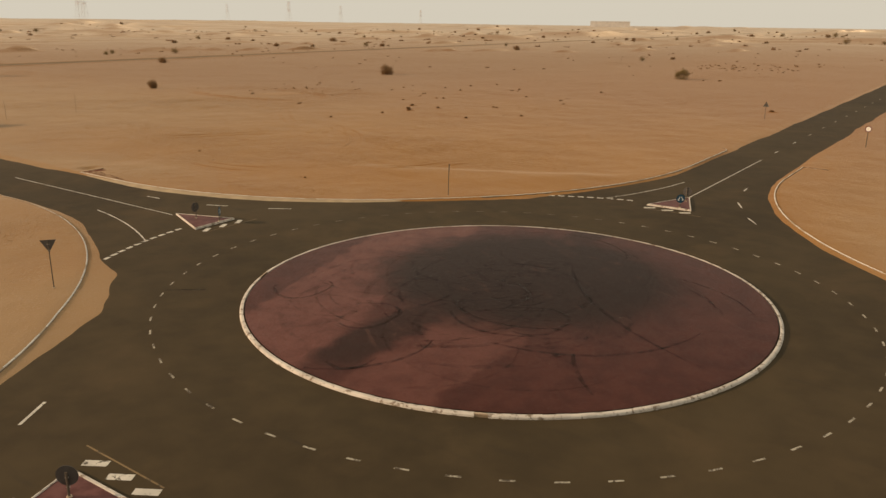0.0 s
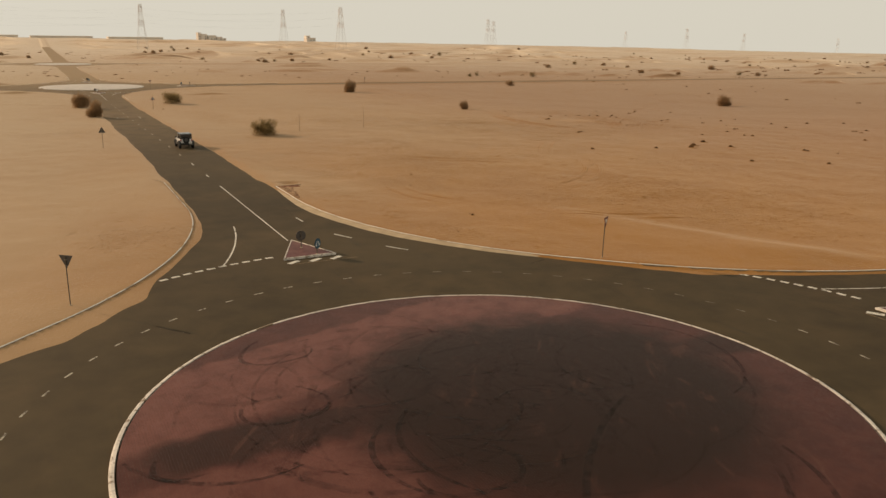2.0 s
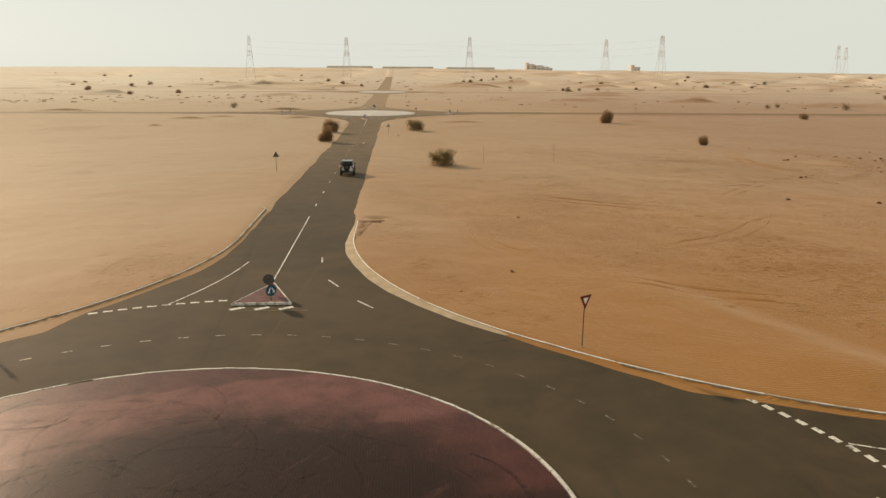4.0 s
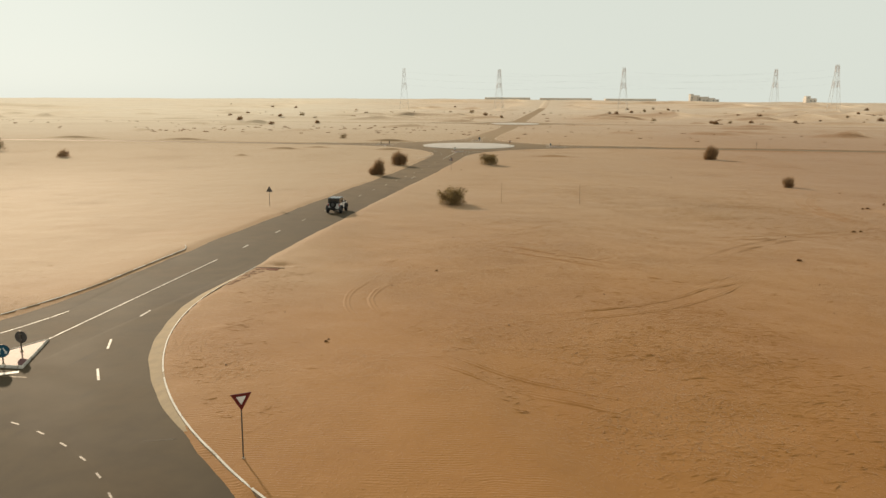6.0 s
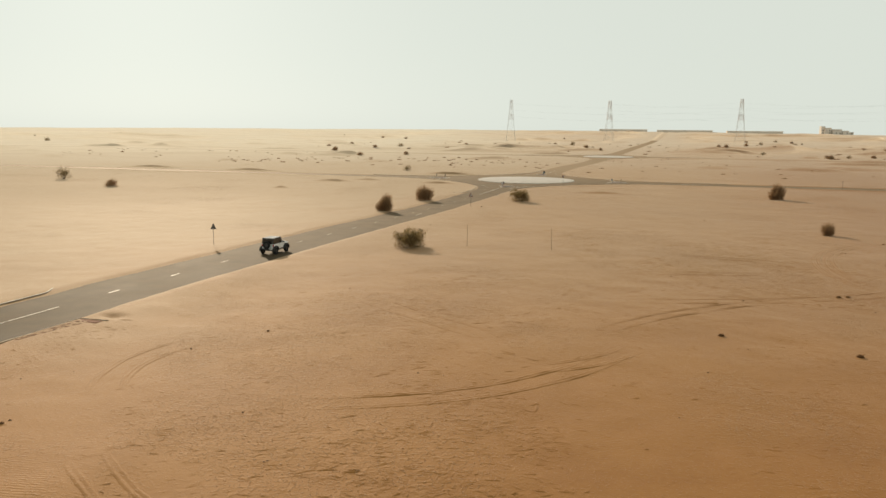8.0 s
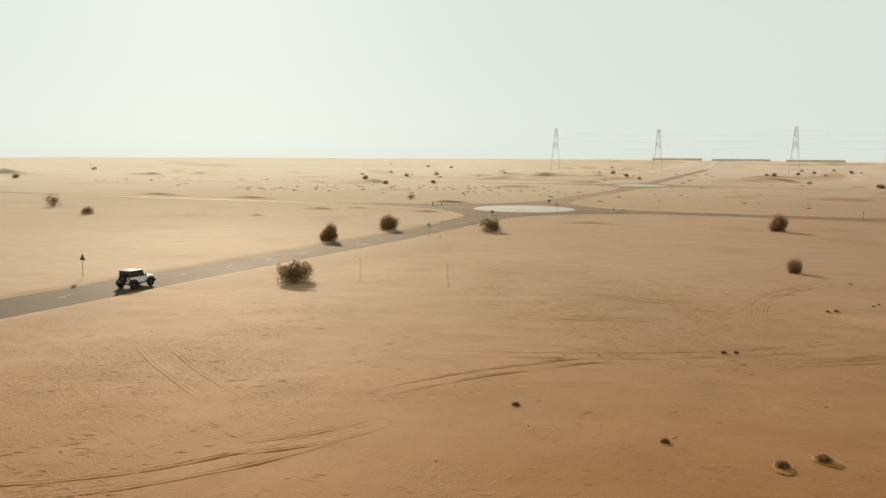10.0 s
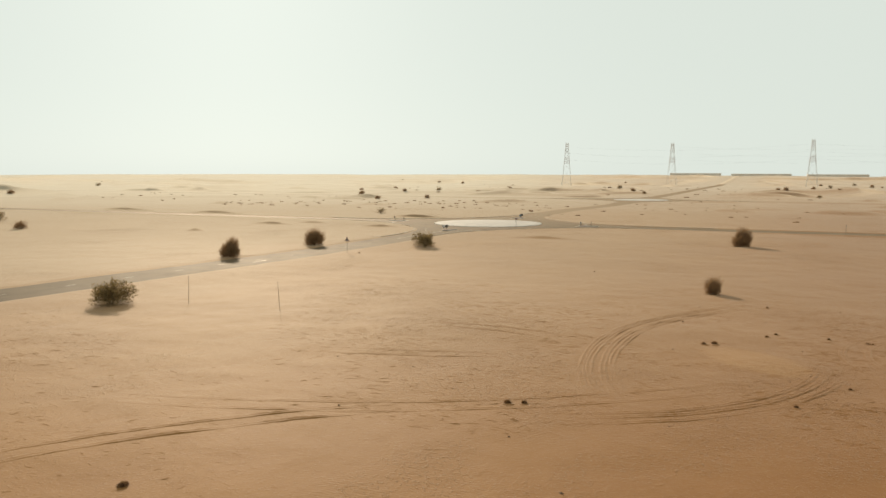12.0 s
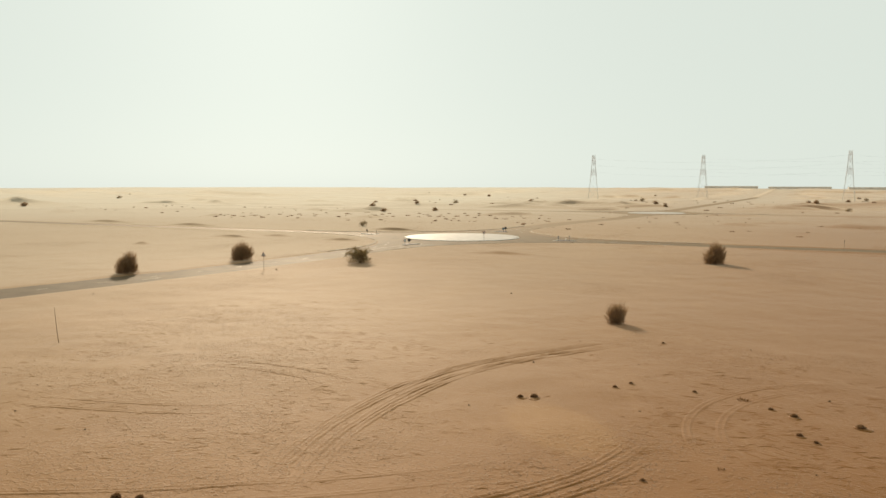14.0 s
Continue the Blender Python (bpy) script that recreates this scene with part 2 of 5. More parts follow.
def paver_material():
    """Red block paving, with paler swept bands and a tyre-blackened middle."""
    s = Shader("red_block_paving", 0.42, 0.0, 0.1)
    obj = s.node("ShaderNodeTexCoord").outputs["Object"]
    sep = s.node("ShaderNodeSeparateXYZ")
    wob = s.node("ShaderNodeTexNoise")
    wob.inputs["Scale"].default_value, wob.inputs["Detail"].default_value = 0.8, 6
    s.link(obj, wob.inputs["Vector"])
    shift = s.vector("MULTIPLY_ADD")
    s.link(wob.outputs["Color"], shift.inputs[0])
    shift.inputs[1].default_value, shift.inputs[2].default_value = (1.6, 1.6, 0), (-0.8, -0.8, 0)
    add = s.vector("ADD")
    s.link(obj, add.inputs[0])
    s.link(shift.outputs[0], add.inputs[1])
    s.link(add.outputs[0], sep.inputs[0])
    u, v = sep.outputs[0], sep.outputs[1]
    fine = s.noise(9.0, 5, where=obj)
    mid = s.noise(0.9, 6, 0.6, where=obj)
    red = s.mix(s.ramp(mid, 0.35, 0.65), (0.062, 0.0150, 0.0103), (0.088, 0.0245, 0.017))
    light = s.mix(s.ramp(mid, 0.3, 0.7), (0.128, 0.042, 0.032), (0.172, 0.064, 0.050))
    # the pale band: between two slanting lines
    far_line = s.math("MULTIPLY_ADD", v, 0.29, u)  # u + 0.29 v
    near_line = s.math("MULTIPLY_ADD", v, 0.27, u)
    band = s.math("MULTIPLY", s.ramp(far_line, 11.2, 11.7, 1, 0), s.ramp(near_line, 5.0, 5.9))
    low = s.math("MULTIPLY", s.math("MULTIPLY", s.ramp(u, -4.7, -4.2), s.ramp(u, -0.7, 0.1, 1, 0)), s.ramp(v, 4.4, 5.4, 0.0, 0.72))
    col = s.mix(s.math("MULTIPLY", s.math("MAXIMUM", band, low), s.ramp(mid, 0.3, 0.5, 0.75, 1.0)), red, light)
    # rubber: a wide blotch and a strip
    dist = s.vector("DISTANCE")
    s.link(add.outputs[0], dist.inputs[0])
    dist.inputs[1].default_value = (0.2, -2.7, 0)
    burn = s.ramp(s.math("MULTIPLY_ADD", wob.outputs["Fac"], 2.5, dist.outputs["Value"]), 7.6, 11.4, 1, 0)
    strip = s.math("MULTIPLY", s.math("MULTIPLY", s.ramp(u, -0.3, 0.5), s.ramp(u, 2.0, 2.8, 1, 0)), s.ramp(v, 11.5, 13.0, 0.75, 0))
    col = s.mix(s.math("MULTIPLY", s.math("MAXIMUM", burn, strip), 0.94), col, (0.018, 0.0085, 0.0055))
    smear = s.noise(0.5, 6, 0.65, 0.6, where=obj, stretch=(0.35, 1.2, 1, 60))
    col = s.mix(s.ramp(smear, 0.57, 0.74, 0.0, 0.32), col, (0.16, 0.07, 0.05))
    col = s.mix(s.ramp(fine, 0.55, 0.75, 0.0, 0.3), col, (0.075, 0.03, 0.022))
    # laying pattern of the blocks
    brick = s.node("ShaderNodeTexBrick")
    brick.inputs["Scale"].default_value, brick.inputs["Mortar Size"].default_value = 1.0, 0.006
    brick.inputs["Brick Width"].default_value, brick.inputs["Row Height"].default_value = 0.2, 0.1
    s.link(obj, brick.inputs["Vector"])
    s.set(Base_Color=s.mix(s.math("MULTIPLY", brick.outputs["Fac"], 0.5), col, (0.05, 0.03, 0.02)), Roughness=s.ramp(fine, 0.3, 0.7, 0.44, 0.55))
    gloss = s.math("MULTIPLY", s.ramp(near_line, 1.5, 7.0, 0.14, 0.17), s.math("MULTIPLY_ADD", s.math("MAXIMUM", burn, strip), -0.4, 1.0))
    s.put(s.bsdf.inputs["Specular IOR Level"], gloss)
    s.bsdf.inputs["Specular Tint"].default_value = (1.0, 0.82, 0.70, 1)
    s.bsdf.inputs["Sheen Weight"].default_value = 0.03
    s.bsdf.inputs["Sheen Roughness"].default_value = 0.26
    s.bsdf.inputs["Sheen Tint"].default_value = (1.0, 0.86, 0.78, 1)
    s.bump(fine, 0.3, 0.01, s.bump(s.math("SUBTRACT", 1.0, brick.outputs["Fac"]), 0.7, 0.014))
    return s.mat


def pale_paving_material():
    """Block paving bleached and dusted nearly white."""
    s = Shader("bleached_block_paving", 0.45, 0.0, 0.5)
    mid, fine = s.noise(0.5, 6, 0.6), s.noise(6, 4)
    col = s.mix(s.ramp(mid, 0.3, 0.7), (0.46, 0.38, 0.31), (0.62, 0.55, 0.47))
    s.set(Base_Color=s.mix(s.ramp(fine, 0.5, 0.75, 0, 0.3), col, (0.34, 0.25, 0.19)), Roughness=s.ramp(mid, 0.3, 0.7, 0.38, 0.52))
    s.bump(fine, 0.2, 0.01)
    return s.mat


def paint_material(name, color, under, keep=0.62, rough=0.6):
    """Road or kerb paint, worn away in flakes."""
    s = Shader(name, rough, 0.0, 0.4)
    flake = s.noise(3.2, 7, 0.7, 0.4)
    tone = s.mix(s.ramp(s.noise(0.9, 4), 0.35, 0.65), tuple(c * 0.8 for c in color), color)
    s.set(Base_Color=s.mix(s.ramp(flake, keep - 0.05, keep + 0.05), tone, under))
    s.bump(flake, 0.3, 0.01)
    return s.mat


def leaf_material(name, dark, lite):
    s = Shader(name, 0.6, 0.0, 0.3)
    isl = s.node("ShaderNodeNewGeometry").outputs["Random Per Island"]
    s.set(Base_Color=s.mix(isl, dark, lite))
    # thin leaves let some light through
    thin, both = s.node("ShaderNodeBsdfTranslucent"), s.node("ShaderNodeMixShader")
    s.link(s.mix(isl, dark, lite), thin.inputs["Color"])
    both.inputs[0].default_value = 0.38
    s.link(s.bsdf.outputs[0], both.inputs[1])
    s.link(thin.outputs[0], both.inputs[2])
    s.link(both.outputs[0], s.tree.nodes["Material Output"].inputs["Surface"])
    return s.mat


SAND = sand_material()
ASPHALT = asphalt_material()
PAVERS = paver_material()
PALE_PAVING = pale_paving_material()
LINE_PAINT = paint_material("white_road_paint", (0.74, 0.70, 0.61), (0.10, 0.085, 0.06), 0.57)
WORN_PAINT = paint_material("nearly_worn_off_paint", (0.47, 0.43, 0.34), (0.08, 0.06, 0.04), 0.53)
FAINT_PAINT = paint_material("all_but_gone_paint", (0.22, 0.185, 0.13), (0.075, 0.058, 0.036), 0.48)
OLD_LINE = paint_material("worn_out_yellow_line", (0.26, 0.17, 0.075), (0.075, 0.055, 0.03), 0.56)
DUSTY_PAINT = paint_material("dust_covered_paint", (0.44, 0.37, 0.27), (0.13, 0.10, 0.065), 0.54)
KERB_PAINT = paint_material("whitewashed_concrete", (0.78, 0.73, 0.64), (0.38, 0.30, 0.21), 0.63, 0.75)
KERB_FLAKED = paint_material("flaking_whitewash", (0.72, 0.66, 0.58), (0.24, 0.18, 0.13), 0.57, 0.75)
CONCRETE = plain("dusty_concrete", (0.46, 0.37, 0.27), 0.85, 0, 0.2, 0.2, 2.0, 25, 0.01)
RUBBER_MARK = Shader("tyre_rubber_mark", 0.45, 0, 0.1)
_r = RUBBER_MARK
_r.set(Base_Color=rgb((0.022, 0.017, 0.014)), Alpha=_r.ramp(_r.noise(2.6, 5, 0.7), 0.36, 0.62, 0.06, 0.42))
RUBBER_MARK = _r.mat
_f = Shader("faint_tyre_smear", 0.45, 0, 0.1)
_f.set(Base_Color=rgb((0.03, 0.02, 0.016)), Alpha=_f.ramp(_f.noise(1.6, 6, 0.7), 0.38, 0.68, 0.0, 0.26))
FAINT_MARK = _f.mat
GALV = plain("galvanised_steel", (0.42, 0.41, 0.38), 0.5, 0.8, 0.5, 0.2)
SIGN_BACK = plain("grey_sign_back", (0.11, 0.10, 0.09), 0.55, 0.5, 0.5, 0.15)
SIGN_RED = plain("red_sign_film", (0.13, 0.010, 0.010), 0.4, 0, 0.5, 0.1)
SIGN_WHITE = plain("white_sign_film", (0.78, 0.77, 0.72), 0.4, 0, 0.5, 0.06)
SIGN_BLUE = plain("blue_sign_film", (0.006, 0.075, 0.13), 0.35, 0, 0.5, 0.1)
SIGN_BLACK = plain("black_sign_film", (0.03, 0.03, 0.03), 0.5)
WOOD_STICK = plain("weathered_stick", (0.27, 0.19, 0.12), 0.9, 0, 0.2, 0.3)
BARK = plain("grey_brown_bark", (0.13, 0.09, 0.055), 0.95, 0, 0.2, 0.3, 8, 50)
BROAD_LEAF = leaf_material("broad_olive_leaf", (0.095, 0.066, 0.025), (0.38, 0.270, 0.115))
TWIG_LEAF = leaf_material("dry_olive_twig", (0.19, 0.118, 0.062), (0.42, 0.270, 0.140))
DRY_TUFT = leaf_material("dead_dry_tuft", (0.15, 0.082, 0.038), (0.32, 0.18, 0.08))
# tower steel and bands get paler colours to stand in for haze
TOWER_STEEL = plain("pale_tower_steel", (0.62, 0.60, 0.56), 0.8, 0.0, 0.3, 0.08, 0.2, 2)
TOWER_BAND = plain("hazed_warning_paint", (0.62, 0.56, 0.52), 0.8, 0, 0.3, 0.1, 0.2, 2)
CABLE = plain("overhead_conductor", (0.35, 0.34, 0.32), 0.6, 0.4)
# far walls and windows: colours lightened in place of distance haze
PALE_SHED = plain("pale_shed_wall", (0.80, 0.72, 0.60), 0.9, 0, 0.2, 0.1, 0.2, 3)
RENDERED_WALL = plain("sand_rendered_wall", (0.78, 0.72, 0.63), 0.9, 0, 0.2, 0.12, 0.2, 3)
GREY_WALL = plain("hazy_grey_wall", (0.72, 0.69, 0.63), 0.9, 0, 0.2, 0.1, 0.2, 3)
DARK_OPENING = plain("hazed_window_glass", (0.22, 0.20, 0.17), 0.3, 0, 0.5, 0.1)
CAR_WHITE = plain("white_car_paint", (0.80, 0.79, 0.76), 0.22, 0, 0.5, 0.03, 2, 30)
CAR_BLACK = plain("black_textured_plastic", (0.018, 0.017, 0.016), 0.55, 0, 0.5, 0.2, 5, 80)
CAR_ROOF = plain("black_hard_top", (0.020, 0.020, 0.020), 0.24, 0, 0.9, 0.2, 5, 80)
CAR_GLASS = plain("tinted_glass", (0.012, 0.014, 0.015), 0.06, 0, 0.6, 0.0)
TYRE = plain("tyre_rubber", (0.020, 0.019, 0.018), 0.85, 0, 0.2, 0.2, 10, 60, 0.004)
RIM = plain("dark_alloy", (0.10, 0.10, 0.10), 0.35, 0.9, 0.5, 0.1)
LAMP_RED = plain("red_lamp_lens", (0.35, 0.015, 0.012), 0.15, 0, 0.6, 0.05)
LAMP_CLEAR = plain("clear_lamp_lens", (0.65, 0.66, 0.66), 0.08, 0, 0.6, 0.05)
PLATE = plain("pale_plate", (0.62, 0.60, 0.54), 0.5, 0, 0.4, 0.05)
# kerb sides darker than their tops: dirt, with shade put into the colour
KERB_FACE = plain("dirty_shaded_kerb_face", (0.26, 0.19, 0.125), 0.9, 0, 0.2, 0.3, 2.5, 25, 0.01)
POST_STEEL = plain("dull_brown_steel", (0.13, 0.105, 0.08), 0.6, 0.3, 0.4, 0.2)
_s = Shader("bare_red_soil", 0.95, 0, 0.2)
_s.set(Base_Color=_s.mix(_s.noise(3.0, 5), (0.13, 0.05, 0.025), (0.26, 0.115, 0.055)), Alpha=_s.ramp(_s.noise(2.6, 6, 0.7), 0.44, 0.62, 0.0, 0.8))
_s.bump(_s.noise(4.0, 4), 0.8, 0.06)
RED_SOIL = _s.mat
_p = Shader("splitter_block_paving", 0.58, 0, 0.2)
_p.set(Base_Color=_p.mix(_p.ramp(_p.noise(1.6, 5), 0.35, 0.65), (0.105, 0.036, 0.032), (0.165, 0.068, 0.060)))
_p.bump(_p.noise(9.0, 4), 0.3, 0.01)
SPLITTER_PAVING = _p.mat
FINE_DUST = plain("fine_pale_dust", (0.44, 0.335, 0.215), 0.9, 0, 0.3, 0.15, 1.2, 20, 0.01)
BROWN_BLOCK = plain("brown_paving_block", (0.20, 0.078, 0.042), 0.8, 0, 0.2, 0.3, 5, 40, 0.01)
ROCK = plain("brown_stone", (0.16, 0.095, 0.055), 0.9, 0, 0.2, 0.35, 4, 30, 0.02)


# ---- mesh helpers ----
def part(name, bm, material, parent=None, label="", smooth=False):
    """Links a bmesh as one mesh object, under a thing or a part if one is given."""
    me = bpy.data.meshes.new(name)
    bm.normal_update()
    bm.to_mesh(me)
    bm.free()
    me.materials.append(material)
    if smooth:
        me.polygons.foreach_set("use_smooth", [True] * len(me.polygons))
    ob = new(name, me)
    if parent:
        ob.parent = parent
    return tagged(ob, label)


def shared(name, me, parent, m):
    """A further object on a mesh that exists already."""
    ob = new(name, me)
    ob.parent = parent
    ob.matrix_basis = m
    return ob


def sheet(name, verts, faces, material, parent=None, smooth=True):
    me = bpy.data.meshes.new(name)
    me.from_pydata(verts, [], faces)
    me.materials.append(material)
    if smooth:
        me.polygons.foreach_set("use_smooth", [True] * len(me.polygons))
    ob = new(name, me)
    if parent:
        ob.parent = parent
    return ob


def empty(name, m, label, category, group=""):
    ob = new(name)
    ob.matrix_basis = m
    return tagged(ob, label, category, group)


def add_box(bm, size, at=(0, 0, 0), turn=(0, 0, 0), bevel=0.0, taper=(1.0, 1.0)):
    """A box with its centre at a place; taper narrows its top in x and y."""
    made = bmesh.ops.create_cube(bm, size=1.0)["verts"]
    for v in made:
        k = v.co.z + 0.5
        v.co.x *= size[0] * (1 + (taper[0] - 1) * k)
        v.co.y *= size[1] * (1 + (taper[1] - 1) * k)
        v.co.z *= size[2]
    if bevel:
        edges = list({e for v in made for e in v.link_edges})
        made = [v for v in bmesh.ops.bevel(bm, geom=edges, offset=bevel, segments=2, affect="EDGES", profile=0.6)["verts"]] or made
        made = list({w for v in made for f in v.link_faces for w in f.verts})
    bmesh.ops.transform(bm, matrix=pose(*at, *turn), verts=[v for v in made if v.is_valid])


def add_tube(bm, a, b, r0, r1=None, sides=8):
    """A tapered rod from a to b."""
    a, b = Vector(a), Vector(b)
    q = (b - a).to_track_quat("Z", "Y").to_matrix().to_4x4()
    m = Matrix.Translation((a + b) / 2) @ q
    bmesh.ops.create_cone(bm, cap_ends=True, segments=sides, radius1=r0, radius2=r0 if r1 is None else r1, depth=(b - a).length, matrix=m)


def add_disc(bm, r, depth, m, sides=32):
    bmesh.ops.create_cone(bm, cap_ends=True, segments=sides, radius1=r, radius2=r, depth=depth, matrix=m)


def add_prism(bm, outline, z0, z1):
    """A flat outline, counter-clockwise, drawn up from z0 to z1."""
    low = [bm.verts.new((x, y, z0)) for x, y in outline]
    top = [bm.verts.new((x, y, z1)) for x, y in outline]
    bm.faces.new(top)
    bm.faces.new(low[::-1])
    for i in range(len(outline)):
        j = (i + 1) % len(outline)
        bm.faces.new((low[i], low[j], top[j], top[i]))


# ---- the plan of roads and sand ----
ROUNDABOUTS = (0.0, 227.1, 451.0)  # centres along x
LANE = 4.5  # half a road's width
TURN_R, TURN_A = 36.0, 42.0  # the kerb's wide curve and where it leaves the straight
TURN_B = LANE + TURN_R


def value_noise(x, y, seed=0):
    """Smooth noise from -1 to 1 on a unit lattice, for arrays."""
    xi, yi = np.floor(x).astype(np.int64), np.floor(y).astype(np.int64)
    fx, fy = x - xi, y - yi
    fx, fy = fx * fx * (3 - 2 * fx), fy * fy * (3 - 2 * fy)

    def h(i, j):
        n = (i * 374761393 + j * 668265263 + seed * 974711) & 0xFFFFFFFF
        n = ((n ^ (n >> 13)) * 1274126177) & 0xFFFFFFFF
        return ((n ^ (n >> 16)) & 0xFFFF) / 32767.5 - 1

    a, b, c, d = h(xi, yi), h(xi + 1, yi), h(xi, yi + 1), h(xi + 1, yi + 1)
    return (a + (b - a) * fx) * (1 - fy) + (c + (d - c) * fx) * fy


def ease(v, lo, hi):
    k = np.clip((v - lo) / (hi - lo), 0, 1)
    return k * k * (3 - 2 * k)


def level(x):
    """The plain drops a little from one roundabout to the next; each of them stands level."""
    return -1.4 * ease(x, 50, 172) - 1.3 * ease(x, 285, 395)


def beyond(x, y):
    """The lie of the land: nearly flat, with a low rise that shuts off the far plain."""
    r = np.hypot(x, y)
    way = np.degrees(np.arctan2(y, x))
    flat = level(x) - 0.003 * np.clip(-y - 80, 0, 900)
    rise = np.interp(way, (-90, -75, -60, -45, -30, -15, 5, 60), (-4.5, -4.0, -3.0, 0.2, 3.0, 3.9, 6.2, 5.6))
    k = ease(r, 900, 1300)
    return flat * (1 - k) + rise * k - 0.012 * np.maximum(r - 1300, 0)


def deck(x, y):
    return float(beyond(np.array([x], float), np.array([y], float))[0])


def road_distance(x, y):
    """Metres from the edge of the carriageway: negative on it."""
    d = np.minimum(np.abs(y) - LANE, 1e9)
    for c in ROUNDABOUTS:
        d = np.minimum(d, np.abs(x - c) - LANE)
        ax, ay = np.abs(x - c), np.abs(y)
        a, b = np.maximum(ax, ay), np.minimum(ax, ay)
        d = np.where(a < TURN_A, np.minimum(d, TURN_R - np.hypot(a - TURN_A, b - TURN_B)), d)
    return d


# low sand banks: x, y, half-length along y, half-width, height
BANKS = [(243.11, 27.35, 6.5, 1.3, 1.2), (204.57, 19.28, 4.0, 1.1, 0.8), (190.01, -25.7, 5.0, 1.1, 0.7), (240.86, 138.07, 9.0, 1.5, 1.2), (236.25, 95.03, 7.5, 1.3, 1.1), (90.58, -14.89, 2.6, 2.2, 0.15),
         (201.54, 48.36, 4.5, 1.1, 0.9), (209.43, 41.34, 3.5, 1.1, 0.7), (175.73, 50.28, 1.5, 0.9, 0.9), (535.78, -66.99, 16, 5.0, 2.4), (567.4, -157.63, 20, 6.0, 2.2), (400.03, -321.28, 14, 4, 1.5), (90.12, -70.09, 2.8, 4.0, 0.12), (49.53, -5.87, 1.1, 0.45, -0.30)]


def scarps():
    """Short wind-cut crests scattered over the far plain: x, y, cosine and sine of their run, half-length, half-width, height."""
    r = random.Random(44)
    found = []
    while len(found) < 150:
        a, d = radians(r.uniform(-78, 48)), 330 + 620 * r.random() ** 1.3
        x, y = d * math.cos(a), d * math.sin(a)
        run = radians(r.gauss(100, 24))
        w = 1.9 + d / 260
        if float(road_distance(np.array([x]), np.array([y]))[0]) > 12:
            found.append((x, y, math.cos(run), math.sin(run), r.uniform(4, 15) * (0.6 + d / 900), w, w * r.uniform(0.22, 0.44)))
    return found


SCARPS = scarps()


def sand_height(x, y):
    x, y = np.asarray(x, float), np.asarray(y, float)
    d = road_distance(x, y)
    r = np.hypot(x, y)
    swell = 0.16 * value_noise(x / 31, y / 31, 1) + 0.07 * value_noise(x / 11, y / 11, 2) + 0.022 * value_noise(x / 3.7, y / 3.7, 3) + 0.006 * value_noise(x / 1.3, y / 1.3, 4)
    open_sand = 0.128 + 0.03 * value_noise(x / 2.3, y / 2.3, 20) + ease(d, 0.5, 9) * (-0.118 + swell) + ease(d, 0.3, 3) * 0.008 * value_noise(x / 0.8, y / 0.8, 5)
    # wind-smoothed tongue of sand behind the kerb
    th, rr = np.degrees(np.arctan2(y, x)), r
    across, along = 0.409 * x - 0.913 * y + 0.3 * value_noise(x / 3, y / 3, 9), 0.913 * x + 0.409 * y
    open_sand += 0.30 * ease(across, 22, 31.5) * (1 - ease(across, 32.0, 35.2)) * ease(along, -14, -6) * (1 - ease(along, 12, 22)) * ease(d, 0.4, 5)
    # kerbed stretches hold the sand back, but for drifts that have blown over
    kerbed = np.zeros_like(x)
    for c in ROUNDABOUTS:
        kerbed = np.maximum(kerbed, ease(np.maximum(np.abs(x - c), np.abs(y)), 53, 49))
    wobble = 0.55 * value_noise(x / 6, y / 6, 6) + 0.3 * value_noise(x / 1.7, y / 1.7, 7) + 0.1 * value_noise(x / 0.6, y / 0.6, 8)
    drift = 0.32 + 0.22 * wobble
    near = rr < 70
    drift = drift + near * (1.75 * np.exp(-(((th - 42) / 12.5) ** 2)) + 0.75 * np.exp(-(((th - 27) / 3.2) ** 2)) + 0.5 * np.exp(-(((th - 9.5) / 2.6) ** 2)) + 0.6 * np.exp(-(((th + 61) / 7) ** 2))) * (1 + 0.3 * value_noise(x / 1.9, y / 1.9, 10))
    drift = drift * (1 - 0.6 * near * ease(th, -44, -34) * (1 - ease(th, -5, -2)))
    inside_kerb = (0.06 - 0.03 * near * ease(th, -78, -70) * (1 - ease(th, -56, -48))) * (1 - np.maximum(-d - 0.12, 0) / np.maximum(drift, 0.08))
    inside_open = 0.06 + 0.16 * (np.minimum(d, 0) + 0.15 + 0.42 * wobble)
    inside = np.maximum(kerbed * inside_kerb + (1 - kerbed) * inside_open, -0.35)
    h = np.where(d > 0, np.minimum(open_sand, np.where(kerbed > 0.5, 9, 0.06 + 0.16 * (d + 0.15 + 0.42 * wobble))), inside)
    for bx, by, ly, lx, bh in BANKS:
        h = h + bh * (0.7 if 0.6 < bh < 1.3 else 1.0) * np.exp(-(((x - bx) / lx) ** 2) - ((y - by) / ly) ** 2) * ease(d, 0, 2)
    # windrows of cleared sand beside the far cross roads
    h = h + 0.2 * np.exp(-(((x - 220.6) / 0.9) ** 2)) * ease(np.abs(y), 58, 70) * (0.8 + 0.3 * value_noise(x / 5, y / 9, 15))
    h = h + 0.35 * np.exp(-(((x - 443.0) / 1.7) ** 2)) * ease(np.abs(y), 58, 75) * (0.7 + 0.4 * value_noise(x / 5, y / 16, 16))
    # low dunes far out
    far = ease(r, 280, 620) * ease(d, 8, 45) * (1 - 0.75 * ease(r, 1150, 1300))
    bend = 9 * value_noise(x / 70, y / 70, 17)
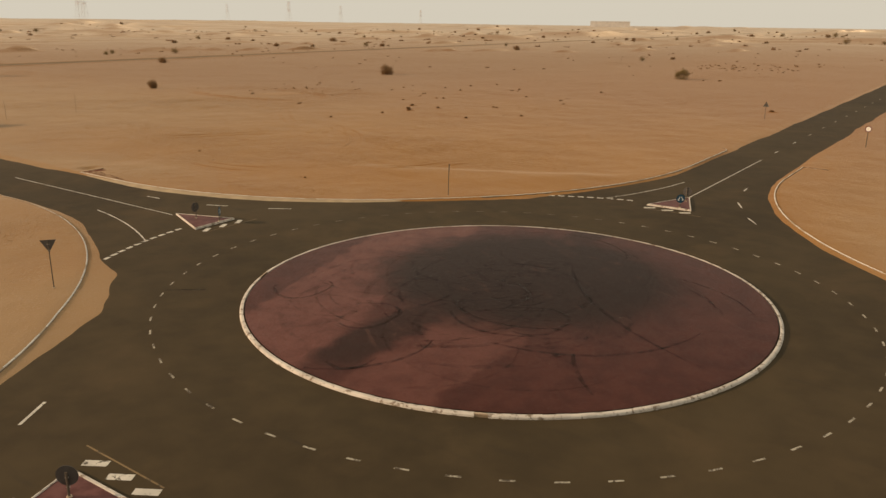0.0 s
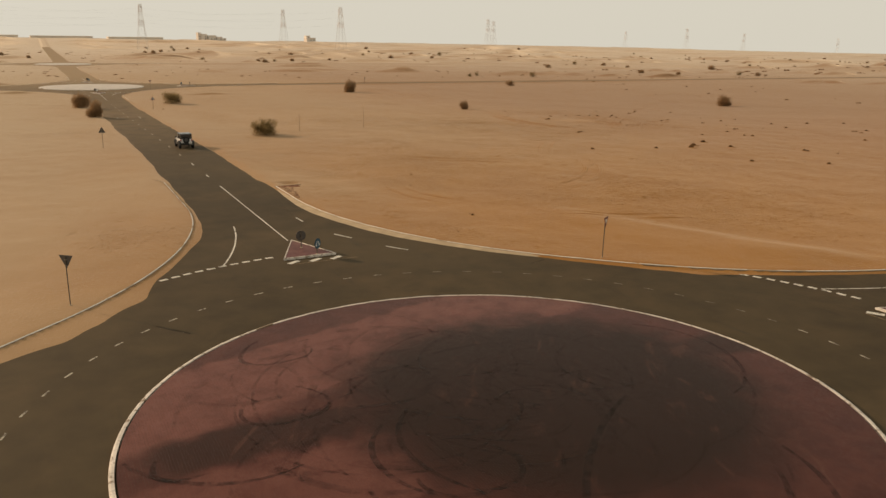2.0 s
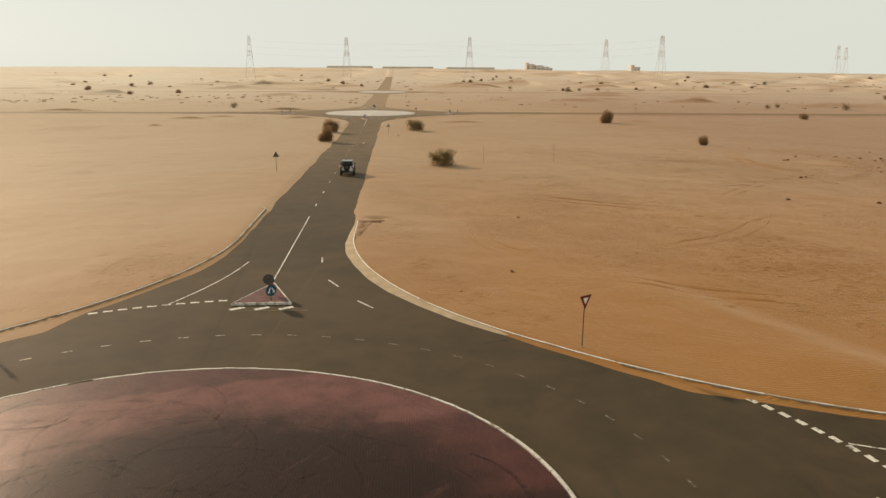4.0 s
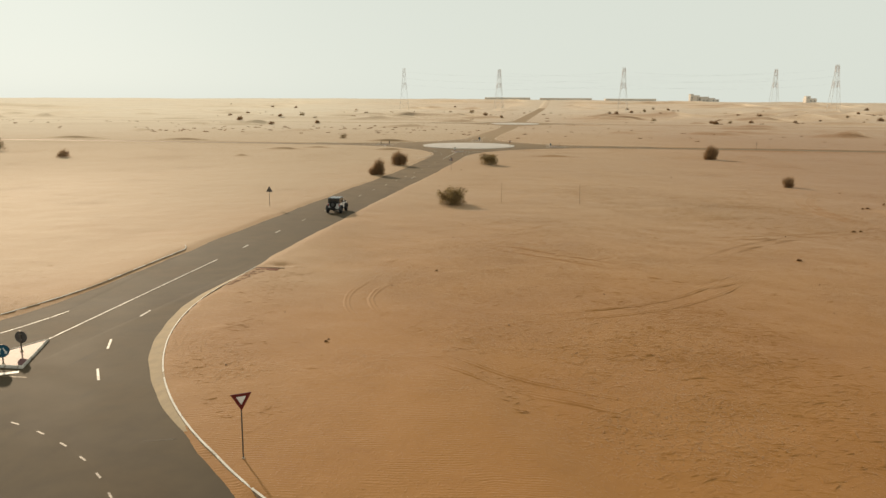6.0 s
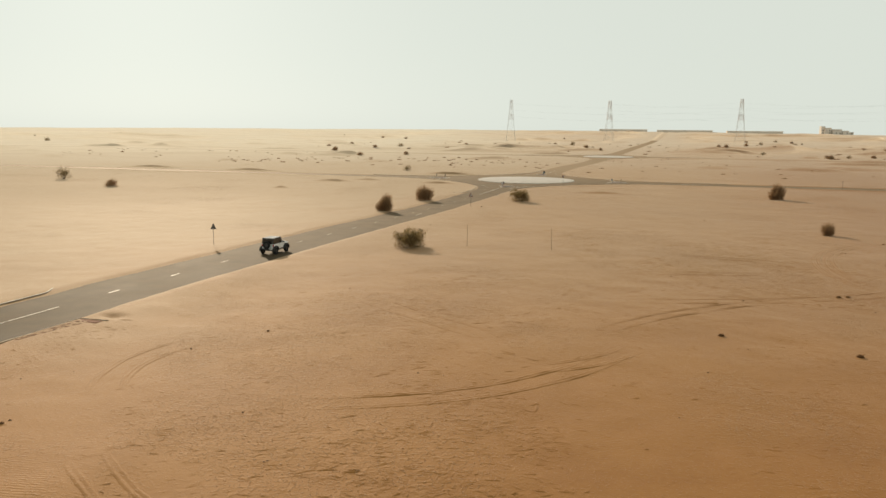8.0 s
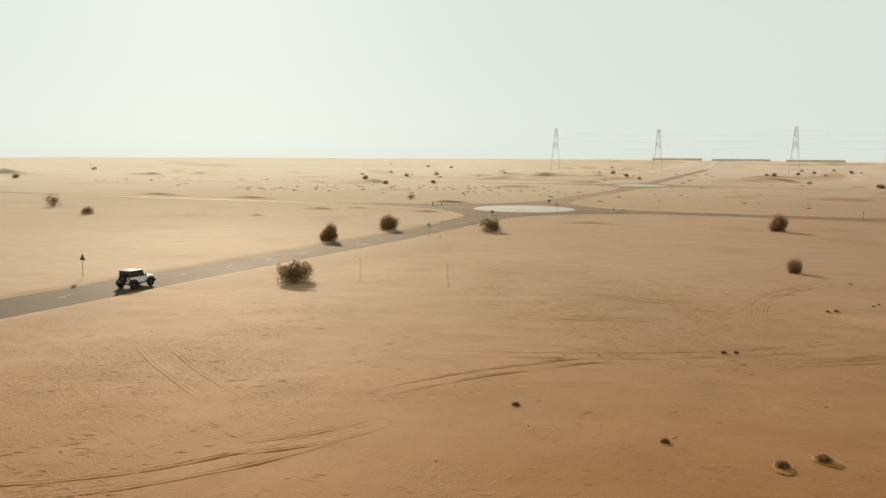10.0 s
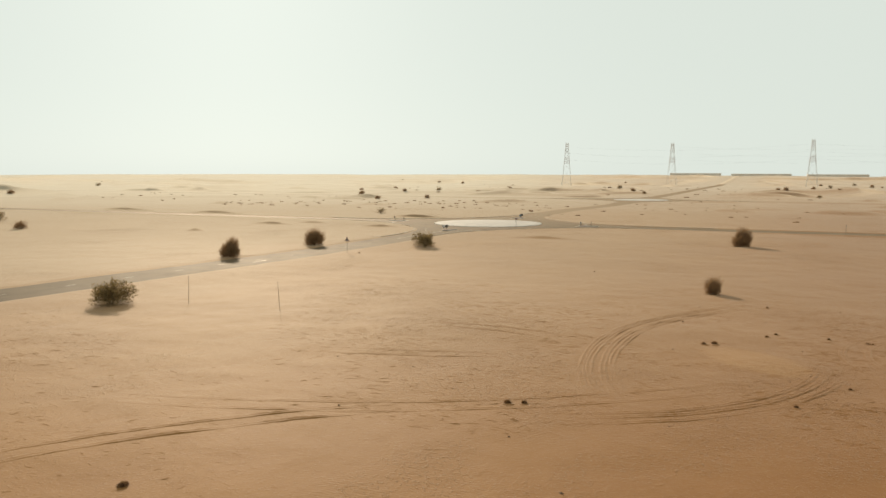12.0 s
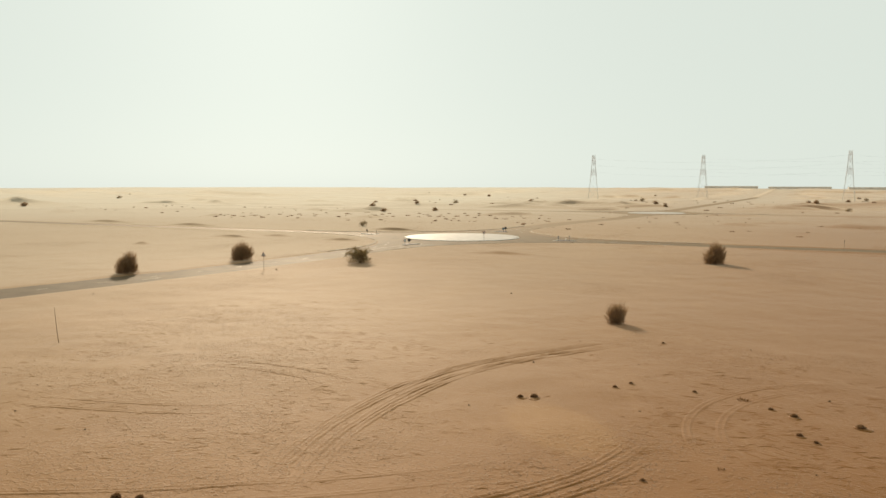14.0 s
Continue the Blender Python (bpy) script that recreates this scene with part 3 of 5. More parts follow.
    crest = (1 - np.abs(value_noise((x + bend) / 58, y / 100, 14))) ** 3.5 + 0.8 * (1 - np.abs(value_noise((x + y + bend) / 74, (x - y) / 130, 18))) ** 3.5
    h = h + far * (0.9 * value_noise(x / 95, y / 60, 11) + 0.8 * np.abs(value_noise(x / 30, y / 26, 12)) + 3.0 * crest * (0.35 + 0.65 * ease(value_noise(x / 130, y / 130, 19), -0.4, 0.4)) + 1.0 * value_noise(x / 260, y / 190, 13) - 1.4)
    if np.max(r) > 300:
        for bx, by, c, sn, ln, w, bh in SCARPS:
            hit = (np.abs(x - bx) < 3 * ln) & (np.abs(y - by) < 3 * ln)
            if hit.any():
                u, v = (x[hit] - bx) * c + (y[hit] - by) * sn, (y[hit] - by) * c - (x[hit] - bx) * sn
                h[hit] += bh * np.exp(-((u / ln) ** 4) - ((v + 0.12 * ln * (u / ln) ** 2) / w) ** 2)
    return h + beyond(x, y)


def ground_z(x, y):
    return float(sand_height(np.array([x]), np.array([y]))[0])


def lines(*spans):
    """Grid lines: from-to at a spacing, one span after the other."""
    out = []
    for lo, hi, step in spans:
        n = max(1, round((hi - lo) / step))
        out += [lo + (hi - lo) * i / n for i in range(n)]
    return out + [spans[-1][1]]


def ground():
    xs = lines((-4300, -1200, 500), (-1200, -400, 130), (-400, -150, 30), (-150, -60, 5), (-60, -30, 0.8), (-30, 128, 0.36), (128, 200, 0.8), (200, 262, 0.6), (262, 440, 3), (440, 484, 1.2),
               (484, 760, 3.5), (760, 1320, 6), (1320, 1900, 60), (1900, 4300, 300))
    ys = lines((-4300, -1200, 300), (-1200, -600, 16), (-600, -300, 6), (-300, -110, 2.5), (-110, -88, 0.7), (-88, 34, 0.36), (34, 62, 0.7), (62, 150, 2.0), (150, 400, 5), (400, 900, 25), (900, 4300, 300))
    nx, ny = len(xs), len(ys)
    gx, gy = np.meshgrid(np.array(xs), np.array(ys))
    gz = sand_height(gx, gy)
    me = bpy.data.meshes.new("ground")
    me.vertices.add(nx * ny)
    me.vertices.foreach_set("co", np.stack([gx, gy, gz], -1).astype(np.float32).ravel())
    i = np.arange((ny - 1) * (nx - 1))
    a = (i // (nx - 1)) * nx + i % (nx - 1)
    quads = np.stack([a, a + 1, a + nx + 1, a + nx], -1).astype(np.int32)
    me.loops.add(quads.size)
    me.loops.foreach_set("vertex_index", quads.ravel())
    me.polygons.add(len(quads))
    me.polygons.foreach_set("loop_start", np.arange(len(quads), dtype=np.int32) * 4)
    me.polygons.foreach_set("use_smooth", np.ones(len(quads), bool))
    me.update(calc_edges=True)
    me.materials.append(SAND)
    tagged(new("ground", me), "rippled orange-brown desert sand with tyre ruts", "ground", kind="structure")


ground()


# ---- carriageway ----
def kerb_half(stop, step):
    """From the diagonal out along one arm: points on the kerb line for x > y > 0."""
    start = math.pi + math.atan2(TURN_B - 15.8, TURN_A - 15.8)
    n = max(2, round(TURN_R * (1.5 * math.pi - start) / step))
    pts = []
    for i in range(n + 1):
        t = start + (1.5 * math.pi - start) * i / n
        pts.append((TURN_A + TURN_R * math.cos(t), TURN_B + TURN_R * math.sin(t)))
    m = max(1, round((stop - TURN_A) / step))
    pts += [(TURN_A + (stop - TURN_A) * i / m, LANE) for i in range(1, m + 1)]
    return pts


def carriageways():
    road = tagged(new("road"), "dusty dark asphalt road with drifted sandy edges", "road", kind="structure")
    half = kerb_half(60.0, 1.2)
    ring = []
    for k in range(4):
        c, s = (1, 0, -1, 0)[k], (0, 1, 0, -1)[k]
        side = half[::-1] + [(y, x) for x, y in half[1:]]
        ring += [(c * x - s * y, s * x + c * y) for x, y in side]
    for n, cx in enumerate(ROUNDABOUTS):
        verts = [(cx, 0, deck(cx, 0))] + [(cx + x, y, deck(cx + x, y)) for x, y in ring]
        faces = [(0, i + 1, (i + 1) % len(ring) + 1) for i in range(len(ring))]
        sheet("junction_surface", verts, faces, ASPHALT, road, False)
    wide = LANE + 0.9

    def strip(x0, y0, x1, y1):
        n = max(1, int(math.hypot(x1 - x0, y1 - y0) / 6))
        px, py = (0, wide) if y0 == y1 else (wide, 0)
        verts, faces = [], []
        for i in range(n + 1):
            x, y = x0 + (x1 - x0) * i / n, y0 + (y1 - y0) * i / n
            z = deck(x, y) - 0.004
            verts += [(x - px, y - py, z), (x + px, y + py, z)]
        for i in range(n):
            f = (2 * i, 2 * i + 1, 2 * i + 3, 2 * i + 2)
            faces.append(f if py == 0 else f[::-1])
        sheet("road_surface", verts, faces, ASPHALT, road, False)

    stops = [-700.0] + [c for c in ROUNDABOUTS] + [960.0]
    for a, b in zip(stops[:-1], stops[1:]):
        strip(a + (58 if a > -700 else 0), 0, b - (58 if b < 960 else 0), 0)
    for c in ROUNDABOUTS:
        strip(c, 58, c, 900)
        strip(c, -900, c, -58)
    return road


ROAD = carriageways()


# ---- painted markings ----
def flat_mark(name, outline, z=0.006, paint=LINE_PAINT):
    bm = bmesh.new()
    base = deck(*outline[0])
    add_prism(bm, outline, base - 0.002, base + z)
    return part(name, bm, paint, ROAD)


def bar(x, y, length, width, angle, name="dash", paint=LINE_PAINT):
    c, s = math.cos(radians(angle)), math.sin(radians(angle))
    pts = [(-length / 2, -width / 2), (length / 2, -width / 2), (length / 2, width / 2), (-length / 2, width / 2)]
    return flat_mark(name, [(x + c * px - s * py, y + s * px + c * py) for px, py in pts], paint=paint)


def ribbon(name, pts, width, paint=LINE_PAINT):
    """A painted line along points."""
    left, right = [], []
    for i, p in enumerate(pts):
        q0, q1 = Vector(pts[max(0, i - 1)]), Vector(pts[min(len(pts) - 1, i + 1)])
        t = (q1 - q0).normalized() * width / 2
        left.append((p[0] - t.y, p[1] + t.x, deck(*p) + 0.006))
        right.append((p[0] + t.y, p[1] - t.x, deck(*p) + 0.006))
    n = len(pts)
    return sheet(name, left + right, [(i, n + i, n + i + 1, i + 1) for i in range(n - 1)], paint, ROAD, False)


def turned(k, x, y):
    c, s = (1, 0, -1, 0)[k % 4], (0, 1, 0, -1)[k % 4]
    return c * x - s * y, s * x + c * y


ARM_SHIFT = (-0.45, -1.3, -0.3, 0.05)  # the arms meet the ring at slightly different distances
ARM_SIDE = (-0.08, -0.65, 0.0, 0.0)  # and their splitters lie a little aside


def junction_marks(cx, full=True):
    if full:
        n = 64
        for i in range(n):
            a = 360 * i / n + 3.5 - 180
            r = 17.78 + 0.2 * math.cos(radians(2 * a)) + 0.6 * max(0.0, math.cos(radians(a + 30)))
            bar(cx + r * math.cos(radians(a)), r * math.sin(radians(a)), 0.52, 0.09, a + 90, "dash", FAINT_PAINT if -85 < a < -8 else WORN_PAINT)
    for k in range(4):
        def at(x, y):
            u, v = turned(k, x, y)
            return cx + u, v

        near = ARM_SHIFT[k] if cx == 0 else 0.0
        # give-way dashes across the entry
        for i in range(10):
            a = 5.3 + 1.83 * i if k < 3 or cx else 7.9 + 1.8 * i
            r = 25.2 - (0.06 if k < 3 or cx else 0.088) * i + near
            x, y = at(r * math.cos(radians(a)), r * math.sin(radians(a)))
            bar(x, y, 0.5, 0.24, a + 90 + 90 * k)
        # three bars before the splitter
        for y0 in (1.25, -0.15, -1.52):
            x, y = at(23.5 + near, y0 + (ARM_SIDE[k] if cx == 0 else 0))
            bar(x, y, 0.86, 0.34, 90 * k + 90 + 32, "bar")
        # a worn-out line short of the bars
        if full:
            ribbon("old_line", [at(23.05 + near, 1.5 - 0.43 * i + (ARM_SIDE[k] if cx == 0 else 0)) for i in range(11)], 0.07, OLD_LINE)
        # lane lines
        ribbon("centre_line", [at(28.4 + 0.5 * i, 0) for i in range(46)], 0.10)
        ribbon("edge_line", [at(38.9 + 1.6 * near + 34.0 * math.cos(t), 36.2 + 34.0 * math.sin(t)) for t in [radians(245 + 18 * i / 16) for i in range(17)]], 0.10)
        for (x0, y0), ln, an in (((24.05, -6.27), 1.75, 33), ((28.65, -4.1), 1.75, 25), ((34.85, -2.83), 1.4, 4)):
            x, y = at(x0 + near - (1.1 if cx == 0 and k == 1 else 0.0), y0 + ((0.2, -0.91, 0.0, 0.0)[k] if cx == 0 else 0.0))
            bar(x, y, ln, 0.12, 90 * k + an)
        if full:
            for i in range(28):
                x, y = at(57.0 + 8.3 * i, 0)
                if abs(x - cx) < 169 or abs(x) < 1:
                    bar(x, y, 1.3 if i < 9 else 1.1, 0.13, 90 * k, paint=DUSTY_PAINT if i > 1 else LINE_PAINT)


junction_marks(0.0)
junction_marks(227.1, False)


for sx, sy, ln, an in ((16.95, -12.95, 1.3, 110), (14.0, 9.75, 2.1, 38)):
    bar(sx, sy, ln, 0.11, an, "skid_mark", RUBBER_MARK)


def lane_arrow(x, y, flip):
    """A bent arrow painted on the approach."""
    s = -1 if flip else 1
    pts = [(-1.6, -0.09), (0.6, -0.09), (0.6, -0.35), (1.6, 0.0), (0.6, 0.35), (0.6, 0.09), (-1.6, 0.09)]
    flat_mark("arrow", [(x + s * a, y + s * b) for a, b in pts], paint=DUSTY_PAINT)


for ax, ay, flip in ((128.5, 1.9, True), (129.58, -1.8, False), (100.5, -102.0, False)):
    lane_arrow(ax, ay, flip)


# ---- kerbs ----
def kerb_block(length, width=0.22, height=0.17, deep=0.12, face=None, top=None):
    """One kerb stone, its length along x, with a rounded front edge; the road lies towards -y."""
    bm = bmesh.new()
    prof = [(-width / 2, -deep), (width / 2, -deep), (width / 2, height), (-width / 2 + 0.09, height), (-width / 2 + 0.035, height - 0.02), (-width / 2 + 0.01, height - 0.06)]
    gap = length / 2 - 0.004
    a = [bm.verts.new((-gap, y, z)) for y, z in prof]
    b = [bm.verts.new((gap, y, z)) for y, z in prof]
    bm.faces.new(a[::-1])
    bm.faces.new(b)
    for i in range(len(prof)):
        j = (i + 1) % len(prof)
        bm.faces.new((a[i], a[j], b[j], b[i]))
    me = bpy.data.meshes.new("kerb_stone")
    bm.normal_update()
    if face:
        me.materials.append(top)
        me.materials.append(face)
        for f in bm.faces:
            f.material_index = 0 if f.normal.z > 0.6 else 1
    bm.to_mesh(me)
    bm.free()
    return me


KERB_MESH = kerb_block(0.9, 0.115, 0.15, 0.12, KERB_FACE, KERB_PAINT)
KERB_PLAIN = kerb_block(0.9, 0.115, 0.15, 0.12, KERB_FACE, CONCRETE)
ISLAND_KERB = kerb_block(0.9, 0.19, 0.13)
ISLAND_KERB.materials.append(KERB_FLAKED)
rng = random.Random(4)


def lay_kerb(parent, pts):
    """Stones along a line of points; the road lies to the right of its way."""
    for p, q in zip(pts[:-1], pts[1:]):
        d = Vector(q) - Vector(p)
        x, y = (p[0] + q[0]) / 2, (p[1] + q[1]) / 2
        lift = max(0.0, ground_z(x, y) - 0.13 - deck(*p)) if float(road_distance(np.array([x]), np.array([y]))[0]) > 0.4 else 0.0
        m = pose(x, y, deck(*p) + lift + rng.uniform(-0.005, 0.005), rng.uniform(-1, 1), 0, math.degrees(math.atan2(d.y, d.x)) + rng.uniform(-0.3, 0.3))
        m = m @ Matrix.Diagonal((d.length / 0.9, 1, 1, 1))
        shared("kerb_stone", KERB_MESH if rng.random() < 0.9 else KERB_PLAIN, parent, m)


def quadrant_kerb(cx, k, entry_stop, exit_stop, step=0.9):
    """The kerb round one corner: k = 0 lies between the arms along +x and +y."""
    # along +x this corner borders the entry lane, along +y the exit lane
    a = kerb_half(entry_stop, step)
    b = [(y, x) for x, y in kerb_half(exit_stop, step)]
    tip = [(entry_stop + 0.9, LANE + 0.35), (entry_stop + 1.7, LANE + 0.85)]
    end = [(LANE + 0.9, exit_stop + 0.05), (LANE + 1.75, exit_stop + 0.1), (LANE + 2.4, exit_stop + 0.1)]
    line = [p for p in end[::-1]] + [p for p in b[::-1]] + a[1:] + tip
    line = [turned(k, x, y) for x, y in line]
    line = [(cx + x, y) for x, y in line]
    ob = tagged(new("kerb"), "whitewashed concrete kerb partly buried in sand", "kerb", kind="structure")
    lay_kerb(ob, line)


def paved_end(x0, x1, y0, y1):
    """A strip of brown blocks let into the sand inside a kerb's return."""
    ob = tagged(new("pavement"), "small strip of brown block paving beside a kerb end", "pavement", kind="structure")
    nx, ny = round((x1 - x0) / 0.12), round((y1 - y0) / 0.23)
    bm = bmesh.new()
    add_box(bm, (0.11, 0.22, 0.1), (0, 0, 0), bevel=0.008)
    me = bpy.data.meshes.new("block")
    bm.to_mesh(me)
    bm.free()
    me.materials.append(BROWN_BLOCK)
    for i in range(nx):
        for j in range(ny):
            shared("block", me, ob, pose(x0 + (x1 - x0) * (i + 0.5) / nx, y0 + (y1 - y0) * (j + 0.5) / ny, 0.07 + rng.uniform(-0.008, 0.008), rng.uniform(-1, 1), rng.uniform(-1, 1), rng.uniform(-1, 1)))


paved_end(47.25, 48.0, -6.6, -4.65)


def drift_strip(k, lo, hi, width):
    """Fine pale dust banked against the road side of a kerb, along one arm's exit."""
    pts = [(y, x) for x, y in kerb_half(hi, 0.5)]
    pts = [p for p in pts if p[1] >= lo]
    verts, faces, n = [], [], len(pts)
    prof = ((0.06, 0.105), (0.2, 0.085), (0.55, 0.06), (1.0, 0.004))
    for i, (x, y) in enumerate(pts):
        a, b = Vector(pts[max(0, i - 1)]), Vector(pts[min(n - 1, i + 1)])
        t = (b - a).normalized()
        w = width * math.sin(math.pi * (0.01 + 0.97 * i / (n - 1))) ** 0.6 * (1 + 0.06 * math.sin(i * 0.31) + 0.03 * math.sin(i * 0.9))
        for f, z in prof:
            u, v = turned(k, x - t.y * w * f, y + t.x * w * f)
            verts.append((u, v, z + 0.008 * noise.noise(Vector((u, v, 0)) * 1.5)))
    m = len(prof)
    for i in range(n - 1):
        for j in range(m - 1):
            faces.append((i * m + j, (i + 1) * m + j, (i + 1) * m + j + 1, i * m + j + 1))
    tagged(sheet("sand_drift", verts, faces, FINE_DUST), "bank of fine pale dust against a kerb", "sand drift", kind="structure")


drift_strip(3, 17.0, 47.5, 0.75)


def soil_strip(x0, x1, y, wide):
    """Bare soil scraped up behind a kerb."""
    verts, faces, n = [], [], int((x1 - x0) / 0.25)
    for i in range(n + 1):
        x = x0 + (x1 - x0) * i / n
        w = wide * (0.25 + 0.75 * i / n) * (1 + 0.3 * noise.noise(Vector((0.7 * x, y, 5))))
        for j in range(4):
            v = y - w * j / 3
            verts.append((x, v, ground_z(x, v) + (0.012, 0.035, 0.03, 0.004)[j] + 0.02 * noise.noise(Vector((3 * x, 3 * v, 0)))))
    for i in range(n):
        for j in range(3):
            faces.append((4 * i + j, 4 * i + j + 1, 4 * i + j + 5, 4 * i + j + 4))
    tagged(sheet("bare_soil", verts, faces, RED_SOIL), "strip of bare red-brown soil behind a kerb", "soil", kind="structure")


soil_strip(42.0, 47.4, -4.7, 1.2)
quadrant_kerb(0.0, 0, 54.2, 49.5)
quadrant_kerb(0.0, 3, 54.0, 48.1)
quadrant_kerb(0.0, 2, 54.0, 48.4)
quadrant_kerb(0.0, 1, 54.0, 49.0)
for far_x in ROUNDABOUTS[1:]:
    for k in range(4):
        quadrant_kerb(far_x, k, 54.0, 49.0, 1.8)


# ---- the islands ----
def dome(r):
    return 0.13 + 0.30 * max(0.0, 1 - (r / 13.5) ** 2)


def round_island(cx, near):
    isl = empty("traffic_island", pose(cx, -0.07, deck(cx, 0)), "round red-paved traffic island with whitewashed kerb and tyre marks" if near else "round island of bleached pale paving with whitewashed kerb", "traffic island", "traffic islands along the road")
    rings, seg = 14, 96
    verts, faces = [(0, 0, dome(0))], []
    for i in range(1, rings + 1):
        r = 13.50 * i / rings
        verts += [(r * math.cos(2 * math.pi * j / seg), r * math.sin(2 * math.pi * j / seg), dome(r)) for j in range(seg)]
    for j in range(seg):
        k = (j + 1) % seg
        faces.append((0, 1 + j, 1 + k))
        for i in range(rings - 1):
            a, b = 1 + i * seg, 1 + (i + 1) * seg
            faces.append((a + j, b + j, b + k, a + k))
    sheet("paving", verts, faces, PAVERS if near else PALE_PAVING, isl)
    n = 170 if near else 48
    for j in range(n):
        a = 360 * (j + 0.5) / n
        m = pose(13.66 * math.cos(radians(a)), 13.66 * math.sin(radians(a)), rng.uniform(-0.01, 0.01), 0, 0, a - 90 + 180) @ Matrix.Diagonal((2 * math.pi * 13.66 / n / 0.9, 1, 1, 1))
        shared("kerb_stone", ISLAND_KERB if rng.random() < 0.97 else KERB_PLAIN, isl, m)
    return isl


ISLAND = round_island(0.0, True)
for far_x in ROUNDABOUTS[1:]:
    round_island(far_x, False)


def skid(cx, cy, r, a0, a1, width=0.2, material=RUBBER_MARK):
    """A curved tyre mark on the domed paving."""
    n = max(8, int(abs(a1 - a0) / 4))
    left, right = [], []
    for i in range(n + 1):
        a = radians(a0 + (a1 - a0) * i / n)
        w = width * (0.35 + 0.65 * math.sin(math.pi * min(1, 0.15 + 0.85 * i / n)))
        rr = r + 0.12 * math.sin(3 * a + r)
        for side, row in ((w / 2, left), (-w / 2, right)):
            x, y = cx + (rr + side) * math.cos(a), cy + (rr + side) * math.sin(a)
            row.append((x, y, dome(min(math.hypot(x, y), 13.5)) + 0.006))
    if max(math.hypot(x, y) for x, y, _ in left + right) < 13.7:
        sheet("skid_mark", left + right, [(i, n + 1 + i, n + 2 + i, i + 1) for i in range(n)], material, ISLAND, False)


for arc in ((-17.0, -13.5, 17.7, 30, 73), (-6.6, -0.7, 6.3, -92, -148), (-5.0, 0.3, 6.6, -115, -149), (-2.8, -1.1, 7.8, 95, 173), (1.3, -7.7, 4.4, -37, -167), (-14.0, 2.5, 7.8, 23, 50),
            (2.7, 9.4, 3.9, 104, 200), (1.0, 11.1, 1.3, 71, 195), (8.8, 6.3, 1.5, 12, 258), (-2.3, 0.2, 4.5, 44, 129), (-2.4, 2.0, 3.8, 47, 129), (3.4, 7.4, 1.6, 66, 331), (-3.5, 3.4, 1.7, 90, 360)):
    skid(*arc, 0.22 if arc[2] < 10 else 0.26)
for i in range(76):
    a = rng.uniform(0, 360)
    start, rad = rng.uniform(0, 2 * math.pi), abs(rng.gauss(4.5, 2.5))
    skid(rad * math.cos(start) * 0.9 + 0.5, rad * math.sin(start) * 0.9 + 1.5, rng.uniform(2.0, 6.2), a, a + rng.uniform(60, 200), rng.choice((0.1, 0.13, 0.18, 0.34)), FAINT_MARK)


def splitter(cx, k):
    """A three-cornered red island with a white border, between entry and exit."""
    ob = empty("splitter_island", pose(cx, 0, deck(cx, 0), 0, 0, 90 * k), "low three-cornered red-paved splitter island with white border", "traffic island", "splitter islands at the roundabouts")
    near = ARM_SHIFT[k] if cx == 0 else 0.0
    side = ARM_SIDE[k] if cx == 0 else 0.0
    corners = [(28.7 + near, side - 0.1), (24.1 + near, side + 1.72), (24.2 + near, side - 1.76)]
    bm = bmesh.new()
    mid = Vector((25.75 + near, side + 0.05))
    inner = [tuple(mid + (Vector(c) - mid) * 0.915) for c in corners]
    add_prism(bm, inner, -0.1, 0.10)
    part("paving", bm, SPLITTER_PAVING, ob)
    for i in range(3):
        a, b = Vector(corners[i]), Vector(corners[(i + 1) % 3])
        ia, ib = Vector(inner[i]), Vector(inner[(i + 1) % 3])
        bm = bmesh.new()
        add_prism(bm, [tuple(a), tuple(b), tuple(ib), tuple(ia)], -0.1, 0.13)
        bmesh.ops.bevel(bm, geom=[e for e in bm.edges if all(v.co.z > 0.1 for v in e.verts)], offset=0.025, segments=2, affect="EDGES")
        part("border_kerb", bm, KERB_FLAKED, ob)


for far_x in ROUNDABOUTS[:2]:
    for k in range(4):
        splitter(far_x, k)


# ---- road signs ----
def triangle(side, up=True):
    h = side * math.sqrt(3) / 2
    pts = [(-side / 2, -h / 3), (side / 2, -h / 3), (0, 2 * h / 3)]
    return pts if up else [(x, -y) for x, y in pts][::-1]


def rounded(pts, r, n=4):
    """Rounds the corners of an outline."""
    out = []
    for i, p in enumerate(pts):
        p, a, b = Vector(p), Vector(pts[i - 1]), Vector(pts[(i + 1) % len(pts)])
        p0, p1 = p + (a - p).normalized() * r, p + (b - p).normalized() * r
        for t in range(n + 1):
            s = t / n
            out.append(tuple((1 - s) ** 2 * p0 + 2 * s * (1 - s) * p + s * s * p1))
    return out


def plate(name, outline, y0, y1, material, parent, z):
    """An upright plate: outline in x and z, from y0 (front) to y1."""
    bm = bmesh.new()
    add_prism(bm, outline, 0, y1 - y0)
    bmesh.ops.transform(bm, matrix=pose(0, y1, z, 90, 0, 0), verts=bm.verts)
    bmesh.ops.recalc_face_normals(bm, faces=bm.faces)
    return part(name, bm, material, parent)


def sign_post(ob, height, r=0.028):
    bm = bmesh.new()
    add_tube(bm, (0, 0.03, -0.3), (0, 0.03, height), r, sides=10)
    part("post", bm, POST_STEEL, ob)
    bm = bmesh.new()
    add_tube(bm, (0, 0.03, -0.05), (0, 0.03, 0.05), r * 2.6, r * 2.0, 10)
    part("footing", bm, CONCRETE, ob)
    for z in (height - 0.18, height - 0.5):
        bm = bmesh.new()
        add_box(bm, (0.11, 0.05, 0.04), (0, 0.012, z))
        part("clamp", bm, GALV, ob)


